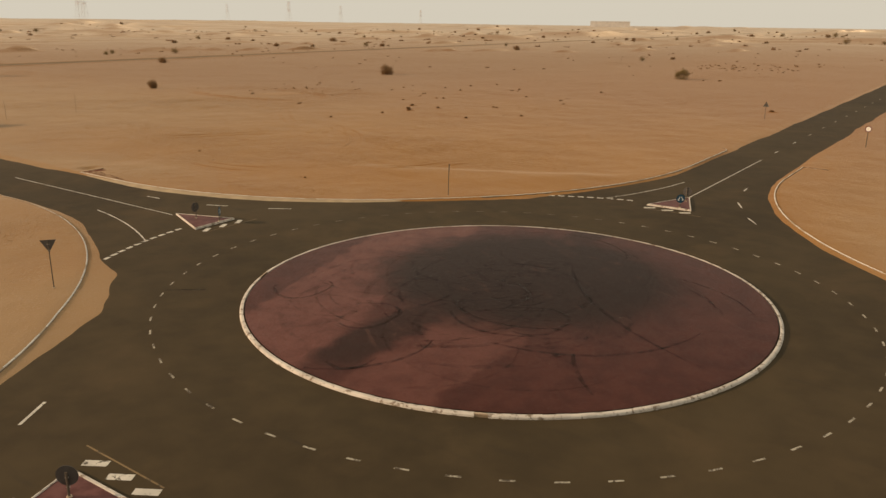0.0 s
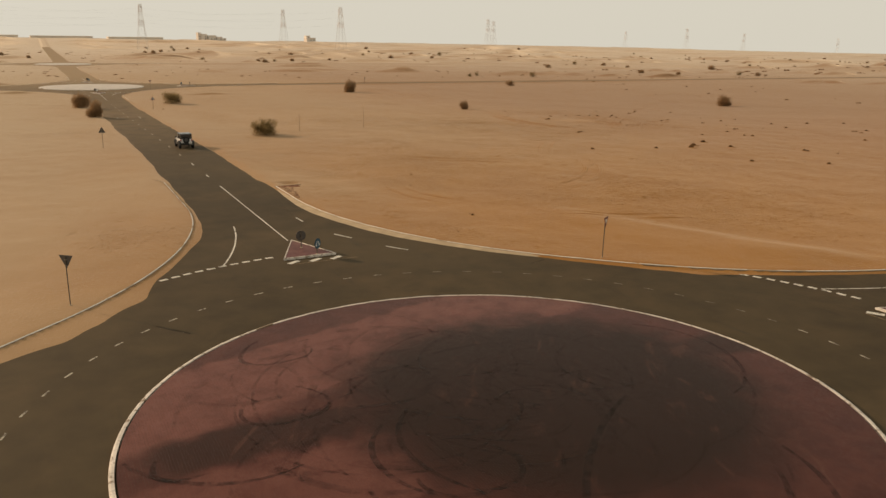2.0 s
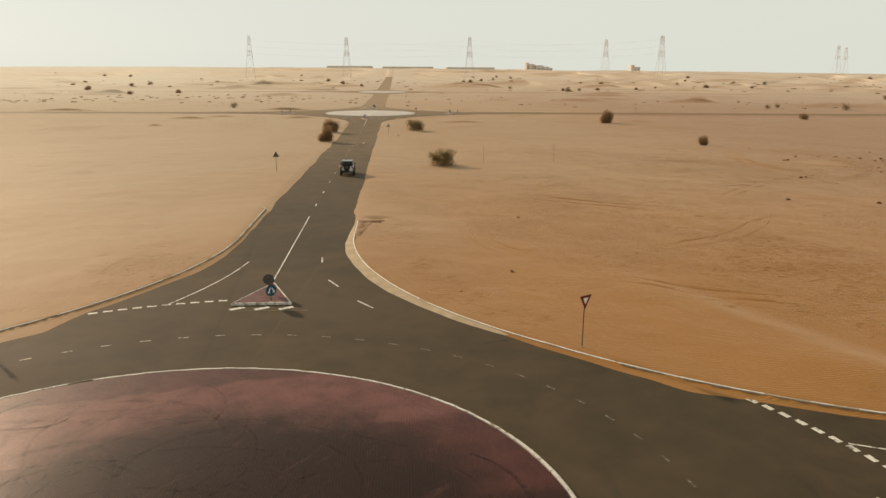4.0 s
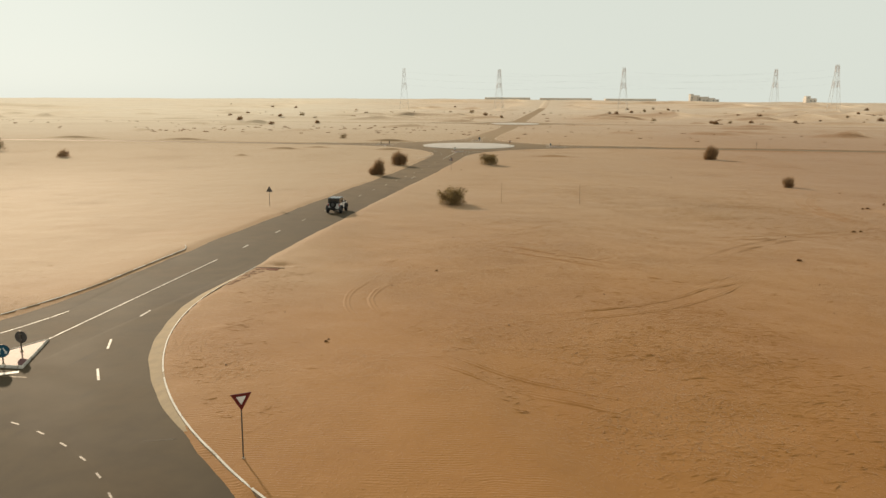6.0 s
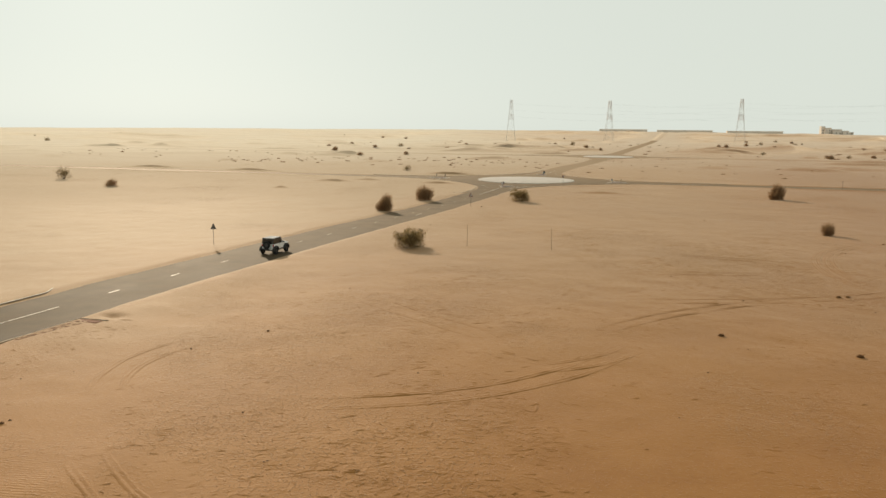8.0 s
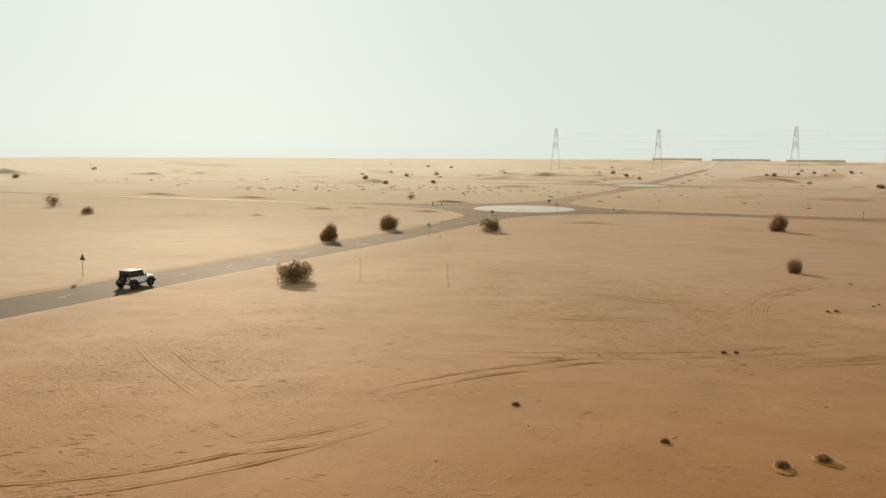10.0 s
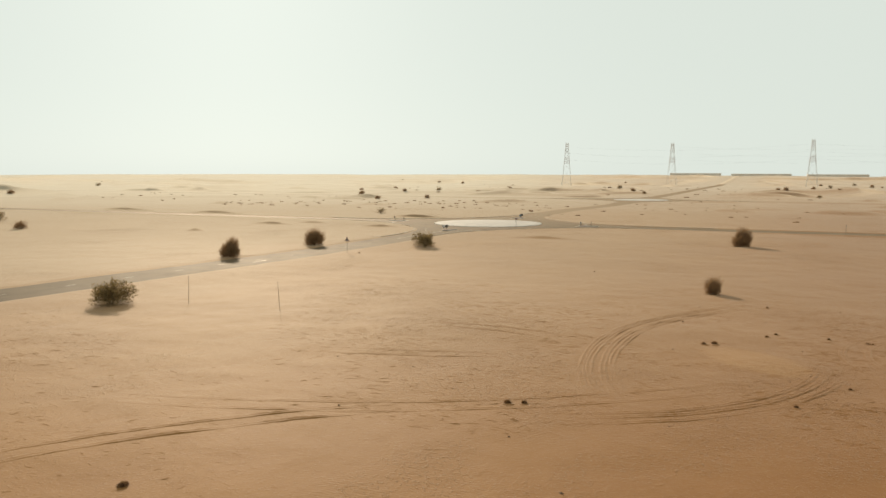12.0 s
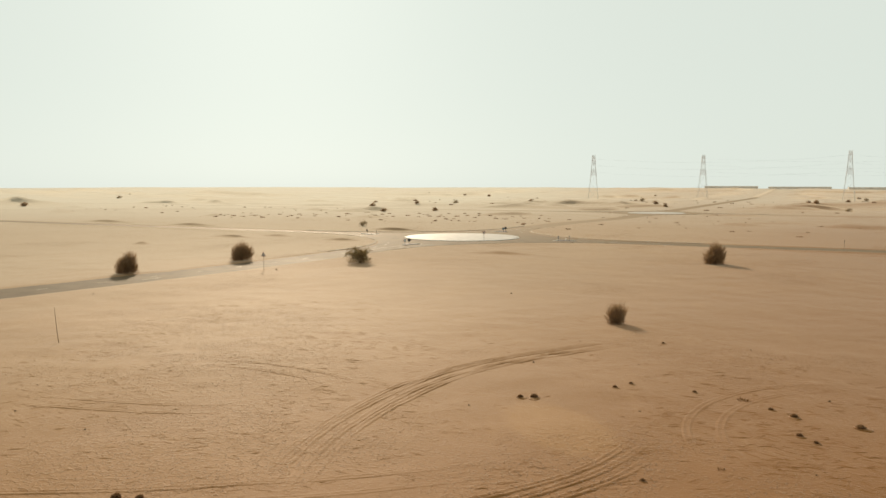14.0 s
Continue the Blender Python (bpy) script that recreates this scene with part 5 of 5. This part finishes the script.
# ---- prints ----
def trampled(spots, seed):
    """Old foot and hoof prints and clods: short uneven ridges of pushed-up sand, loose in clusters and along trails."""
    r = random.Random(seed)
    places = []
    for cx, cy, rx, ry, loose, trails in spots:
        for _ in range(loose):
            a, q = r.uniform(0, 6.28), math.sqrt(r.random())
            places.append((cx + rx * q * math.cos(a), cy + ry * q * math.sin(a), r.gauss(1.75, 0.55), r.uniform(0.5, 1.25)))
        for _ in range(trails):
            a, q, way = r.uniform(0, 6.28), r.random(), r.uniform(0, 6.28)
            x, y = cx + rx * q * math.cos(a), cy + ry * q * math.sin(a)
            for i in range(r.randint(8, 22)):
                way += r.uniform(-0.18, 0.18)
                x, y = x + 0.62 * math.cos(way), y + 0.62 * math.sin(way)
                s = 0.13 * (-1) ** i
                places.append((x - s * math.sin(way), y + s * math.cos(way), way + r.gauss(1.57, 0.4), r.uniform(0.6, 1.0)))
    xs = np.array([p[0] for p in places])
    ys = np.array([p[1] for p in places])
    # the trampling comes in patches, and spares the freshly blown lens and tongue
    dense = value_noise(xs / 6.5, ys / 6.5, 23) + 0.6 * value_noise(xs / 2.4, ys / 2.4, 24)
    keep = np.array([r.uniform(-0.75, 0.45) for _ in places])
    clear = (road_distance(xs, ys) > 0.45) & (np.hypot((xs - 90.6) / 1.3, ys + 69.7) > 3.0) & (dense > keep)
    clear &= ~((np.abs(0.409 * xs - 0.913 * ys - 28.5) < 4.9) & (0.913 * xs + 0.409 * ys < 16))
    zs = sand_height(xs, ys)
    verts, faces = [], []
    for (x, y, way, k), z, ok in zip(places, zs.tolist(), clear.tolist()):
        if not ok:
            continue
        k *= 1.3 if (x > 68 and y < -25) or (x < 50 and y < -29) else 1.0
        ln, wd, high = 0.21 * k * r.uniform(0.5, 2.0), 0.052 * k * r.uniform(0.8, 1.5), 0.021 * k * r.uniform(0.4, 1.4)
        bend, c, s = r.uniform(-0.25, 0.25) * ln, math.cos(way), math.sin(way)
        i0 = len(verts)
        for j in range(5):
            u = (j - 2) / 2
            lift = (1 - u * u) * r.uniform(0.7, 1.2)
            for v, up in ((-1.7, -0.012), (0.0, high * lift), (1.3, -0.012)):
                px, py = ln * u + r.uniform(-0.02, 0.02), wd * v * (1 - 0.5 * u * u) + bend * u * u
                verts.append((x + c * px - s * py, y + s * px + c * py, z + up))
        for j in range(4):
            for m in range(2):
                p = i0 + 3 * j + m
                faces.append((p, p + 3, p + 4, p + 1))
    tagged(sheet("sand_prints", verts, faces, SAND), "old foot and hoof prints and clods trampled into sand", "sand prints", kind="stuff")


trampled([(27, -37, 15, 6, 1800, 6), (33, -31, 13, 10, 1500, 10), (48, -23, 16, 9, 1300, 10), (52, -34, 12, 12, 900, 10), (24, -40, 9, 8, 700, 4), (66, -28, 14, 10, 900, 8), (95, -46, 16, 13, 1500, 14), (82, -56, 13, 11, 1200, 12), (110, -36, 15, 11, 800, 8),
          (86, -77, 12, 8, 1100, 8), (100, -80, 12, 9, 500, 6), (33, 10, 7, 4, 160, 3), (43, -8.0, 6, 2.2, 240, 2), (30, -11.5, 7, 2.8, 800, 2), (24, -15.0, 5, 2.6, 320, 2), (60, -48, 24, 14, 700, 8), (106, -62, 20, 16, 500, 8),
          (45, -60, 18, 12, 300, 6), (75, -18, 20, 8, 350, 6), (60, 14, 22, 8, 200, 6), (30, -60, 30, 14, 240, 8), (-30, -40, 16, 14, 260, 3), (92, 36, 13, 7, 300, 4), (104, 8.2, 9, 2.6, 90, 1)], 17)


# ---- wheel ruts in the sand ----
def rut(cx, cy, r0, a0, a1, seed, lanes=(0.0, 1.6), rough=1.0):
    """Curved wheel ruts: two raised lips with a trough between, along an arc."""
    rr = random.Random(seed)
    length = abs(radians(a1 - a0)) * r0
    n = max(10, int(length / 0.28))
    prof = ((-0.30, -0.02), (-0.19, 0.05), (-0.12, 0.065), (-0.04, 0.012), (0.04, 0.012), (0.12, 0.07), (0.20, 0.045), (0.31, -0.02))
    verts, faces = [], []
    for lane in lanes:
        base = len(verts)
        xs, ys, zs = [], [], []
        for i in range(n + 1):
            a = radians(a0 + (a1 - a0) * i / n)
            sway = 0.10 * math.sin(i * 0.031 + seed) + 0.03 * math.sin(i * 0.13 + 5 * lane)
            fade = min(1, 4 * i / n, 4 * (n - i) / n)
            patchy = 0.3 + 0.9 * noise.noise(Vector((i * 0.09, 3 * lane, seed)))
            for off, h in prof:
                q = r0 + lane + sway + off * (1 + 0.15 * rr.uniform(-1, 1))
                xs.append(cx + q * math.cos(a))
                ys.append(cy + q * math.sin(a))
                zs.append(0.64 * h * rough * fade * max(0.1, min(1.2, 0.5 + patchy)) * rr.uniform(0.6, 1.35) if h > 0 else h)
        z = sand_height(np.array(xs), np.array(ys)) + np.array(zs) + 0.004
        verts += list(zip(xs, ys, z.tolist()))
        m = len(prof)
        up = 1 if a1 > a0 else -1
        for i in range(n):
            for j in range(m - 1):
                f = (base + i * m + j, base + i * m + j + 1, base + (i + 1) * m + j + 1, base + (i + 1) * m + j)
                faces.append(f if up > 0 else f[::-1])
    tagged(sheet("wheel_rut", verts, faces, SAND), "curved pair of vehicle wheel ruts pressed into sand", "wheel rut", kind="structure")


rut(92.8, -96.1, 37.1, 115.3, 50.3, 1, (-1.9, -1.3, -0.5, 0.0))
rut(91.4, -55.6, 17.8, -159.2, -94.0, 2, (0.0, 0.7, 1.5))
rut(42.3, -24.8, 9.1, 127.9, 67.5, 3, (0.0, 1.7))
rut(58.8, -21.1, 21.4, -163.2, -104.7, 4, (0.0, 1.6))
rut(51.4, -40.2, 28.3, 142.1, 163.7, 5, (0.0, 1.5), 1.2)
rut(30.1, -86.1, 52.3, 59.0, 37.6, 6, (0.0, 1.3))
rut(57.2, -32.5, 10.5, -147.5, -109.9, 8, (0.0, 1.4), 0.9)
rut(117.0, -31.2, 49.4, 189.2, 228.6, 10, (0.0, 1.6), 0.7)
rut(120.7, -70.8, 77.9, 139.4, 150.9, 14, (-1.9, 0.0), 1.1)
rut(79.1, -49.8, 14.4, -25.3, 19.7, 15, (0.0, 1.6), 0.8)
rut(103.3, -42.0, 20.2, 182.9, 213.3, 16, (0.0, 1.5), 0.7)
rut(95.7, -88.3, 11.8, 38.4, 120.2, 12, (0.0, 1.5), 0.6)


# ---- the off-road car ----
def wheel_part(parent, x, y, z, r=0.41, w=0.28, spare=False):
    m = pose(x, y, z, 0, 0, 90) if spare else pose(x, y, z)
    hub = new("wheel")
    hub.parent, hub.matrix_basis = parent, m
    bm = bmesh.new()
    prof = [(0.235, -w * 0.40), (0.30, -w * 0.5), (r - 0.05, -w * 0.5), (r - 0.01, -w * 0.38), (r, -w * 0.15), (r, w * 0.15), (r - 0.01, w * 0.38), (r - 0.05, w * 0.5), (0.30, w * 0.5), (0.235, w * 0.40)]
    n = 40
    rows = []
    for i in range(n):
        a = 2 * math.pi * i / n
        rows.append([bm.verts.new(((q + (0.012 if q >= r - 0.011 and i % 2 else 0)) * math.cos(a), y0, (q + (0.012 if q >= r - 0.011 and i % 2 else 0)) * math.sin(a))) for q, y0 in prof])
    for i in range(n):
        p, q = rows[i], rows[(i + 1) % n]
        for j in range(len(prof)):
            k = (j + 1) % len(prof)
            bm.faces.new((p[j], p[k], q[k], q[j]))
    bmesh.ops.recalc_face_normals(bm, faces=bm.faces)
    part("tyre", bm, TYRE, hub)
    bm = bmesh.new()
    add_disc(bm, 0.245, w * 0.5, pose(0, 0, 0, 90, 0, 0), 28)
    add_disc(bm, 0.07, w * 0.75, pose(0, 0, 0, 90, 0, 0), 12)
    for i in range(5):
        a = 72 * i
        for s in (1, -1):
            add_box(bm, (0.17, 0.03, 0.06), (0.14 * math.cos(radians(a)), s * w * 0.29, 0.14 * math.sin(radians(a))), (0, -a, 0))
    part("rim", bm, RIM, hub)


def side_profile(bm, pts, y0, y1):
    """A body slab: outline in x and z, from y0 to y1."""
    a = [bm.verts.new((x, y0, z)) for x, z in pts]
    b = [bm.verts.new((x, y1, z)) for x, z in pts]
    bm.faces.new(a)
    bm.faces.new(b[::-1])
    for i in range(len(pts)):
        j = (i + 1) % len(pts)
        bm.faces.new((a[i], b[i], b[j], a[j]))
    bmesh.ops.recalc_face_normals(bm, faces=bm.faces)


def bevel_all(bm, offset, sharp=30):
    edges = [e for e in bm.edges if len(e.link_faces) == 2 and e.calc_face_angle(0) > radians(sharp)]
    bmesh.ops.bevel(bm, geom=edges, offset=offset, segments=2, affect="EDGES", profile=0.6)


def off_roader(m):
    """A short two-door off-road car; +x is its front, z = 0 the ground."""
    car = empty("off_road_car", m, "white two-door off-road car with black hard top and wheel arches", "car")
    bm = bmesh.new()
    side_profile(bm, [(-1.52, 0.62), (-1.52, 1.16), (0.52, 1.16), (0.58, 1.18), (1.72, 1.10), (1.80, 1.02), (1.80, 0.66), (1.62, 0.62), (1.35, 0.62), (0.72, 0.56), (-0.55, 0.56), (-1.2, 0.62)], -0.74, 0.74)
    bevel_all(bm, 0.035)
    part("body", bm, CAR_WHITE, car)
    bm = bmesh.new()
    side_profile(bm, [(0.56, 1.165), (0.60, 1.215), (1.66, 1.135), (1.72, 1.09)], -0.60, 0.60)
    bevel_all(bm, 0.02)
    part("bonnet", bm, CAR_WHITE, car)
    # windscreen frame, glass and hard top
    bm = bmesh.new()
    for y in (-0.70, 0.70):
        add_tube(bm, (0.56, y, 1.15), (0.28, y * 0.95, 1.74), 0.035, 0.03, 8)
    add_tube(bm, (0.28, -0.68, 1.74), (0.28, 0.68, 1.74), 0.03, 0.03, 8)
    add_tube(bm, (0.56, -0.70, 1.17), (0.56, 0.70, 1.17), 0.03, 0.03, 8)
    part("windscreen_frame", bm, CAR_WHITE, car)
    bm = bmesh.new()
    side_profile(bm, [(0.545, 1.18), (0.56, 1.18), (0.29, 1.74), (0.275, 1.74)], -0.66, 0.66)
    part("windscreen", bm, CAR_GLASS, car)
    bm = bmesh.new()
    side_profile(bm, [(0.30, 1.74), (0.30, 1.80), (0.20, 1.835), (-1.42, 1.82), (-1.52, 1.78), (-1.545, 1.20), (-1.50, 1.17), (-1.42, 1.17), (-1.40, 1.72), (0.2, 1.735)], -0.70, 0.70)
    bevel_all(bm, 0.03)
    part("hard_top", bm, CAR_ROOF, car)
    for s in (-1, 1):
        bm = bmesh.new()
        side_profile(bm, [(-1.50, 1.17), (-0.44, 1.17), (-0.44, 1.76), (-1.46, 1.76)], s * 0.66, s * 0.705)
        part("side_window", bm, CAR_GLASS, car)
        bm = bmesh.new()
        side_profile(bm, [(-0.40, 0.66), (0.50, 0.66), (0.50, 1.16), (-0.40, 1.16)], s * 0.738, s * 0.765)
        bevel_all(bm, 0.012)
        door = part("door", bm, CAR_WHITE, car)
        bm = bmesh.new()
        side_profile(bm, [(-0.40, 1.165), (0.47, 1.165), (0.22, 1.72), (-0.40, 1.735)], s * 0.68, s * 0.70)
        part("door_glass", bm, CAR_GLASS, door)
        bm = bmesh.new()
        add_box(bm, (0.16, 0.03, 0.035), (-0.28, s * 0.782, 1.06), bevel=0.008)
        part("handle", bm, CAR_BLACK, door)
        bm = bmesh.new()
        add_box(bm, (0.09, 0.20, 0.17), (0.46, s * 0.90, 1.27), bevel=0.02)
        add_box(bm, (0.05, 0.10, 0.05), (0.47, s * 0.78, 1.21))
        part("mirror", bm, CAR_BLACK, door)
        # flared arches over each wheel
        for cx in (1.22, -1.22):
            bm = bmesh.new()
            outer = [(cx + 0.60 * math.cos(t), 0.46 + 0.52 * math.sin(t)) for t in [radians(-4 + 188 * i / 12) for i in range(13)]]
            inner = [(cx + 0.52 * math.cos(t), 0.46 + 0.44 * math.sin(t)) for t in [radians(-4 + 188 * i / 12) for i in range(13)]]
            side_profile(bm, outer + inner[::-1], s * 0.70, s * 0.93)
            part("wheel_arch", bm, CAR_BLACK, car)
        bm = bmesh.new()
        add_tube(bm, (-0.62, s * 0.83, 0.50), (0.62, s * 0.83, 0.50), 0.045, 0.045, 8)
        part("side_step", bm, CAR_BLACK, car)
        bm = bmesh.new()
        add_box(bm, (0.06, 0.13, 0.24), (-1.545, s * 0.66, 1.02), bevel=0.015)
        part("tail_lamp", bm, LAMP_RED, car)
        bm = bmesh.new()
        add_disc(bm, 0.095, 0.05, pose(1.81, s * 0.52, 0.93, 0, 90, 0), 20)
        part("headlamp", bm, LAMP_CLEAR, car)
        for cx in (1.22, -1.22):
            wheel_part(car, cx, s * 0.79, 0.41)
    bm = bmesh.new()
    for i in range(7):
        add_box(bm, (0.03, 0.055, 0.26), (1.812, -0.27 + 0.09 * i, 0.92), bevel=0.01)
    part("grille", bm, CAR_BLACK, car)
    bm = bmesh.new()
    add_box(bm, (0.20, 1.50, 0.17), (2.0, 0, 0.58), bevel=0.03)
    add_tube(bm, (2.02, -0.32, 0.66), (2.02, 0.32, 0.66), 0.03, 0.03, 8)
    add_box(bm, (0.25, 0.12, 0.1), (1.85, 0.4, 0.58))
    add_box(bm, (0.25, 0.12, 0.1), (1.85, -0.4, 0.58))
    part("front_bumper", bm, CAR_BLACK, car)
    bm = bmesh.new()
    add_box(bm, (0.18, 1.46, 0.17), (-1.66, 0, 0.60), bevel=0.03)
    part("rear_bumper", bm, CAR_BLACK, car)
    bm = bmesh.new()
    add_box(bm, (0.03, 1.10, 0.50), (-1.535, 0, 0.90), bevel=0.02)
    part("tailgate", bm, CAR_WHITE, car)
    bm = bmesh.new()
    side_profile(bm, [(-1.56, 1.24), (-1.545, 1.24), (-1.525, 1.70), (-1.54, 1.70)], -0.56, 0.56)
    part("rear_window", bm, CAR_GLASS, car)
    wheel_part(car, -1.74, 0.05, 1.08, spare=True)
    bm = bmesh.new()
    add_box(bm, (0.012, 0.34, 0.12), (-1.757, -0.48, 0.62))
    part("plate", bm, PLATE, car)
    bm = bmesh.new()
    add_box(bm, (2.9, 0.9, 0.16), (0, 0, 0.50), bevel=0.03)
    for cx in (1.22, -1.22):
        add_tube(bm, (cx, -0.75, 0.41), (cx, 0.75, 0.41), 0.06, 0.06, 8)
    part("chassis", bm, CAR_BLACK, car)
    return car


off_roader(pose(81.0, -1.7, deck(81.0, -1.7), 0, 0.5, 1.5))


# ---- transmission towers ----
def tower(height, wide):
    """A tapering lattice tower with three pairs of short cross-arms; parts hang under one root."""
    ob = new("transmission_tower")
    levels = [0, 0.2, 0.38, 0.53, 0.65, 0.74, 0.83, 0.97, 1.0]
    marked = (0.53, 0.83)  # sections in warning paint, its colour paled for haze

    def half(f):
        return wide / 2 * (1 - f) ** 1.25 + 1.3

    def corner(f, i):
        h = half(f)
        return Vector(((1, 1, -1, -1)[i] * h, (1, -1, -1, 1)[i] * h, f * height))

    for i in range(4):
        bm = bmesh.new()
        for a, b in zip(levels[:-1], levels[1:]):
            add_tube(bm, corner(a, i), corner(b, i), 0.12, 0.11, 4)
        part("leg", bm, TOWER_STEEL, ob)
    for run in (levels[:4], levels[4:7], levels[7:]):
        bm = bmesh.new()
        for a, b in zip(run[:-1], run[1:]):
            for i in range(4):
                j = (i + 1) % 4
                add_tube(bm, corner(a, i), corner(b, j), 0.045, 0.045, 3)
                add_tube(bm, corner(a, j), corner(b, i), 0.045, 0.045, 3)
                add_tube(bm, corner(b, i), corner(b, j), 0.045, 0.045, 3)
        part("bracing", bm, TOWER_STEEL, ob)
    for a in marked:
        b = levels[levels.index(a) + 1]
        bm = bmesh.new()
        for n in range(3):
            lo, hi = a + (b - a) * n / 3, a + (b - a) * (n + 1) / 3
            for i in range(4):
                j = (i + 1) % 4
                add_tube(bm, corner(lo, i), corner(hi, i), 0.14, 0.14, 4)
                add_tube(bm, corner(lo, i), corner(hi, j), 0.075, 0.075, 3)
                add_tube(bm, corner(lo, j), corner(hi, i), 0.075, 0.075, 3)
                add_tube(bm, corner(hi, i), corner(hi, j), 0.075, 0.075, 3)
        part("marked_section", bm, TOWER_BAND, ob, "section in warning paint, its colour paled for haze")
    for f, arm in ((0.66, 5.6), (0.81, 4.8), (0.96, 4.0)):
        for s in (1, -1):
            bm = bmesh.new()
            tip = Vector((s * arm, 0, f * height))
            for y in (1, -1):
                h = half(f)
                add_tube(bm, (s * h, y * h, f * height), tip, 0.06, 0.05, 3)
                add_tube(bm, (s * h, y * h, f * height + 2.2), tip, 0.06, 0.05, 3)
            for k in (0.35, 0.7):
                p = Vector((s * (half(f) + (arm - half(f)) * k), 0, f * height))
                add_tube(bm, p + Vector((0, half(f) * (1 - k), 0)), p + Vector((0, -half(f) * (1 - k), 0)), 0.05, 0.05, 3)
            add_tube(bm, tip, tip - Vector((0, 0, 2.0)), 0.14, 0.14, 6)
            part("cross_arm", bm, TOWER_STEEL, ob)
    return ob


TOWER_LABEL = "tall pale steel lattice transmission tower on far sand"
TOWER_H = 45.0
first = tagged(tower(TOWER_H, 7.5), TOWER_LABEL, "transmission tower", "transmission towers across the plain")
SPOTS = [(852, -87), (798, -279), (850, 146), (913, 48), (977, -268), (1260, -723), (1340, -781), (1732, -1423), (1340, -1271), (1526, -1643), (1657, -2177)]
first.matrix_basis = pose(*SPOTS[0], ground_z(*SPOTS[0]) - 0.5, 0, 0, 4)
for n, (x, y) in enumerate(SPOTS[1:]):
    copy_thing(first, pose(x, y, ground_z(x, y) - 0.5, 0, 0, 5 + 6 * (n % 3)))


def conductors(a, b):
    bm = bmesh.new()
    za, zb = ground_z(*a), ground_z(*b)
    for f in (0.66, 0.81, 0.96):
        for s in (-4.6, 4.6):
            prev = None
            for i in range(13):
                t = i / 12
                p = Vector((a[0] + (b[0] - a[0]) * t + s, a[1] + (b[1] - a[1]) * t, (za + (zb - za) * t) + f * TOWER_H - 2.5 - 20 * t * (1 - t)))
                if prev:
                    add_tube(bm, prev, p, 0.014, 0.014, 3)
                prev = p
    tagged(part("overhead_line", bm, CABLE), "thin sagging overhead power cables between towers", "power line", "overhead lines")


for a, b in ((2, 0), (0, 1), (3, 4)):
    conductors(SPOTS[a], SPOTS[b])


# ---- far buildings ----
def building(name, x, y, turn, blocks, label, category="building", glazed=True, coat=RENDERED_WALL):
    ob = empty(name, pose(x, y, ground_z(x, y), 0, 0, turn), label, category)
    for bx, by, w, d, h in blocks:
        bm = bmesh.new()
        add_box(bm, (w, d, h + 2), (bx, by, h / 2 - 1), bevel=0.08)
        part("wall", bm, coat, ob)
        bm = bmesh.new()
        add_box(bm, (w + 0.5, d + 0.5, 0.6), (bx, by, h + 0.2), bevel=0.06)
        part("parapet", bm, coat, ob)
        if glazed:
            for i in range(max(1, int(d / 5))):
                for z in range(max(1, int(h / 4))):
                    bm = bmesh.new()
                    add_box(bm, (0.2, 1.6, 1.7), (bx - w / 2 - 0.05, by - d / 2 + 2.5 + 5 * i, 2.0 + 3.8 * z))
                    part("window", bm, DARK_OPENING, ob)
    return ob


building("villa", 1275, -236, 12, [(0, 0, 16, 12, 7), (3, 11, 14, 8, 9), (-2, -11, 14, 9, 5), (4, 17, 8, 5, 11), (0, -20, 10, 7, 3)], "far sand-coloured block villa with stepped flat roofs")
building("small_villa", 1166, -361, 4, [(0, 0, 12, 14, 5), (2, 3, 8, 6, 8)], "far small sand-coloured flat-roofed house")
building("low_block", 514, -1158, -66, [(0, 0, 22, 60, 8)], "far grey flat-roofed block on the plain", glazed=False, coat=GREY_WALL)
for n, (x, y, ln) in enumerate(((1303, 66, 73), (1301, -27, 82), (1297, -128, 78))):
    building("warehouse", x, y, 2, [(0, 0, 24, ln, 2.6)], "far long low flat-roofed sand-coloured shed", "warehouse", False, PALE_SHED)
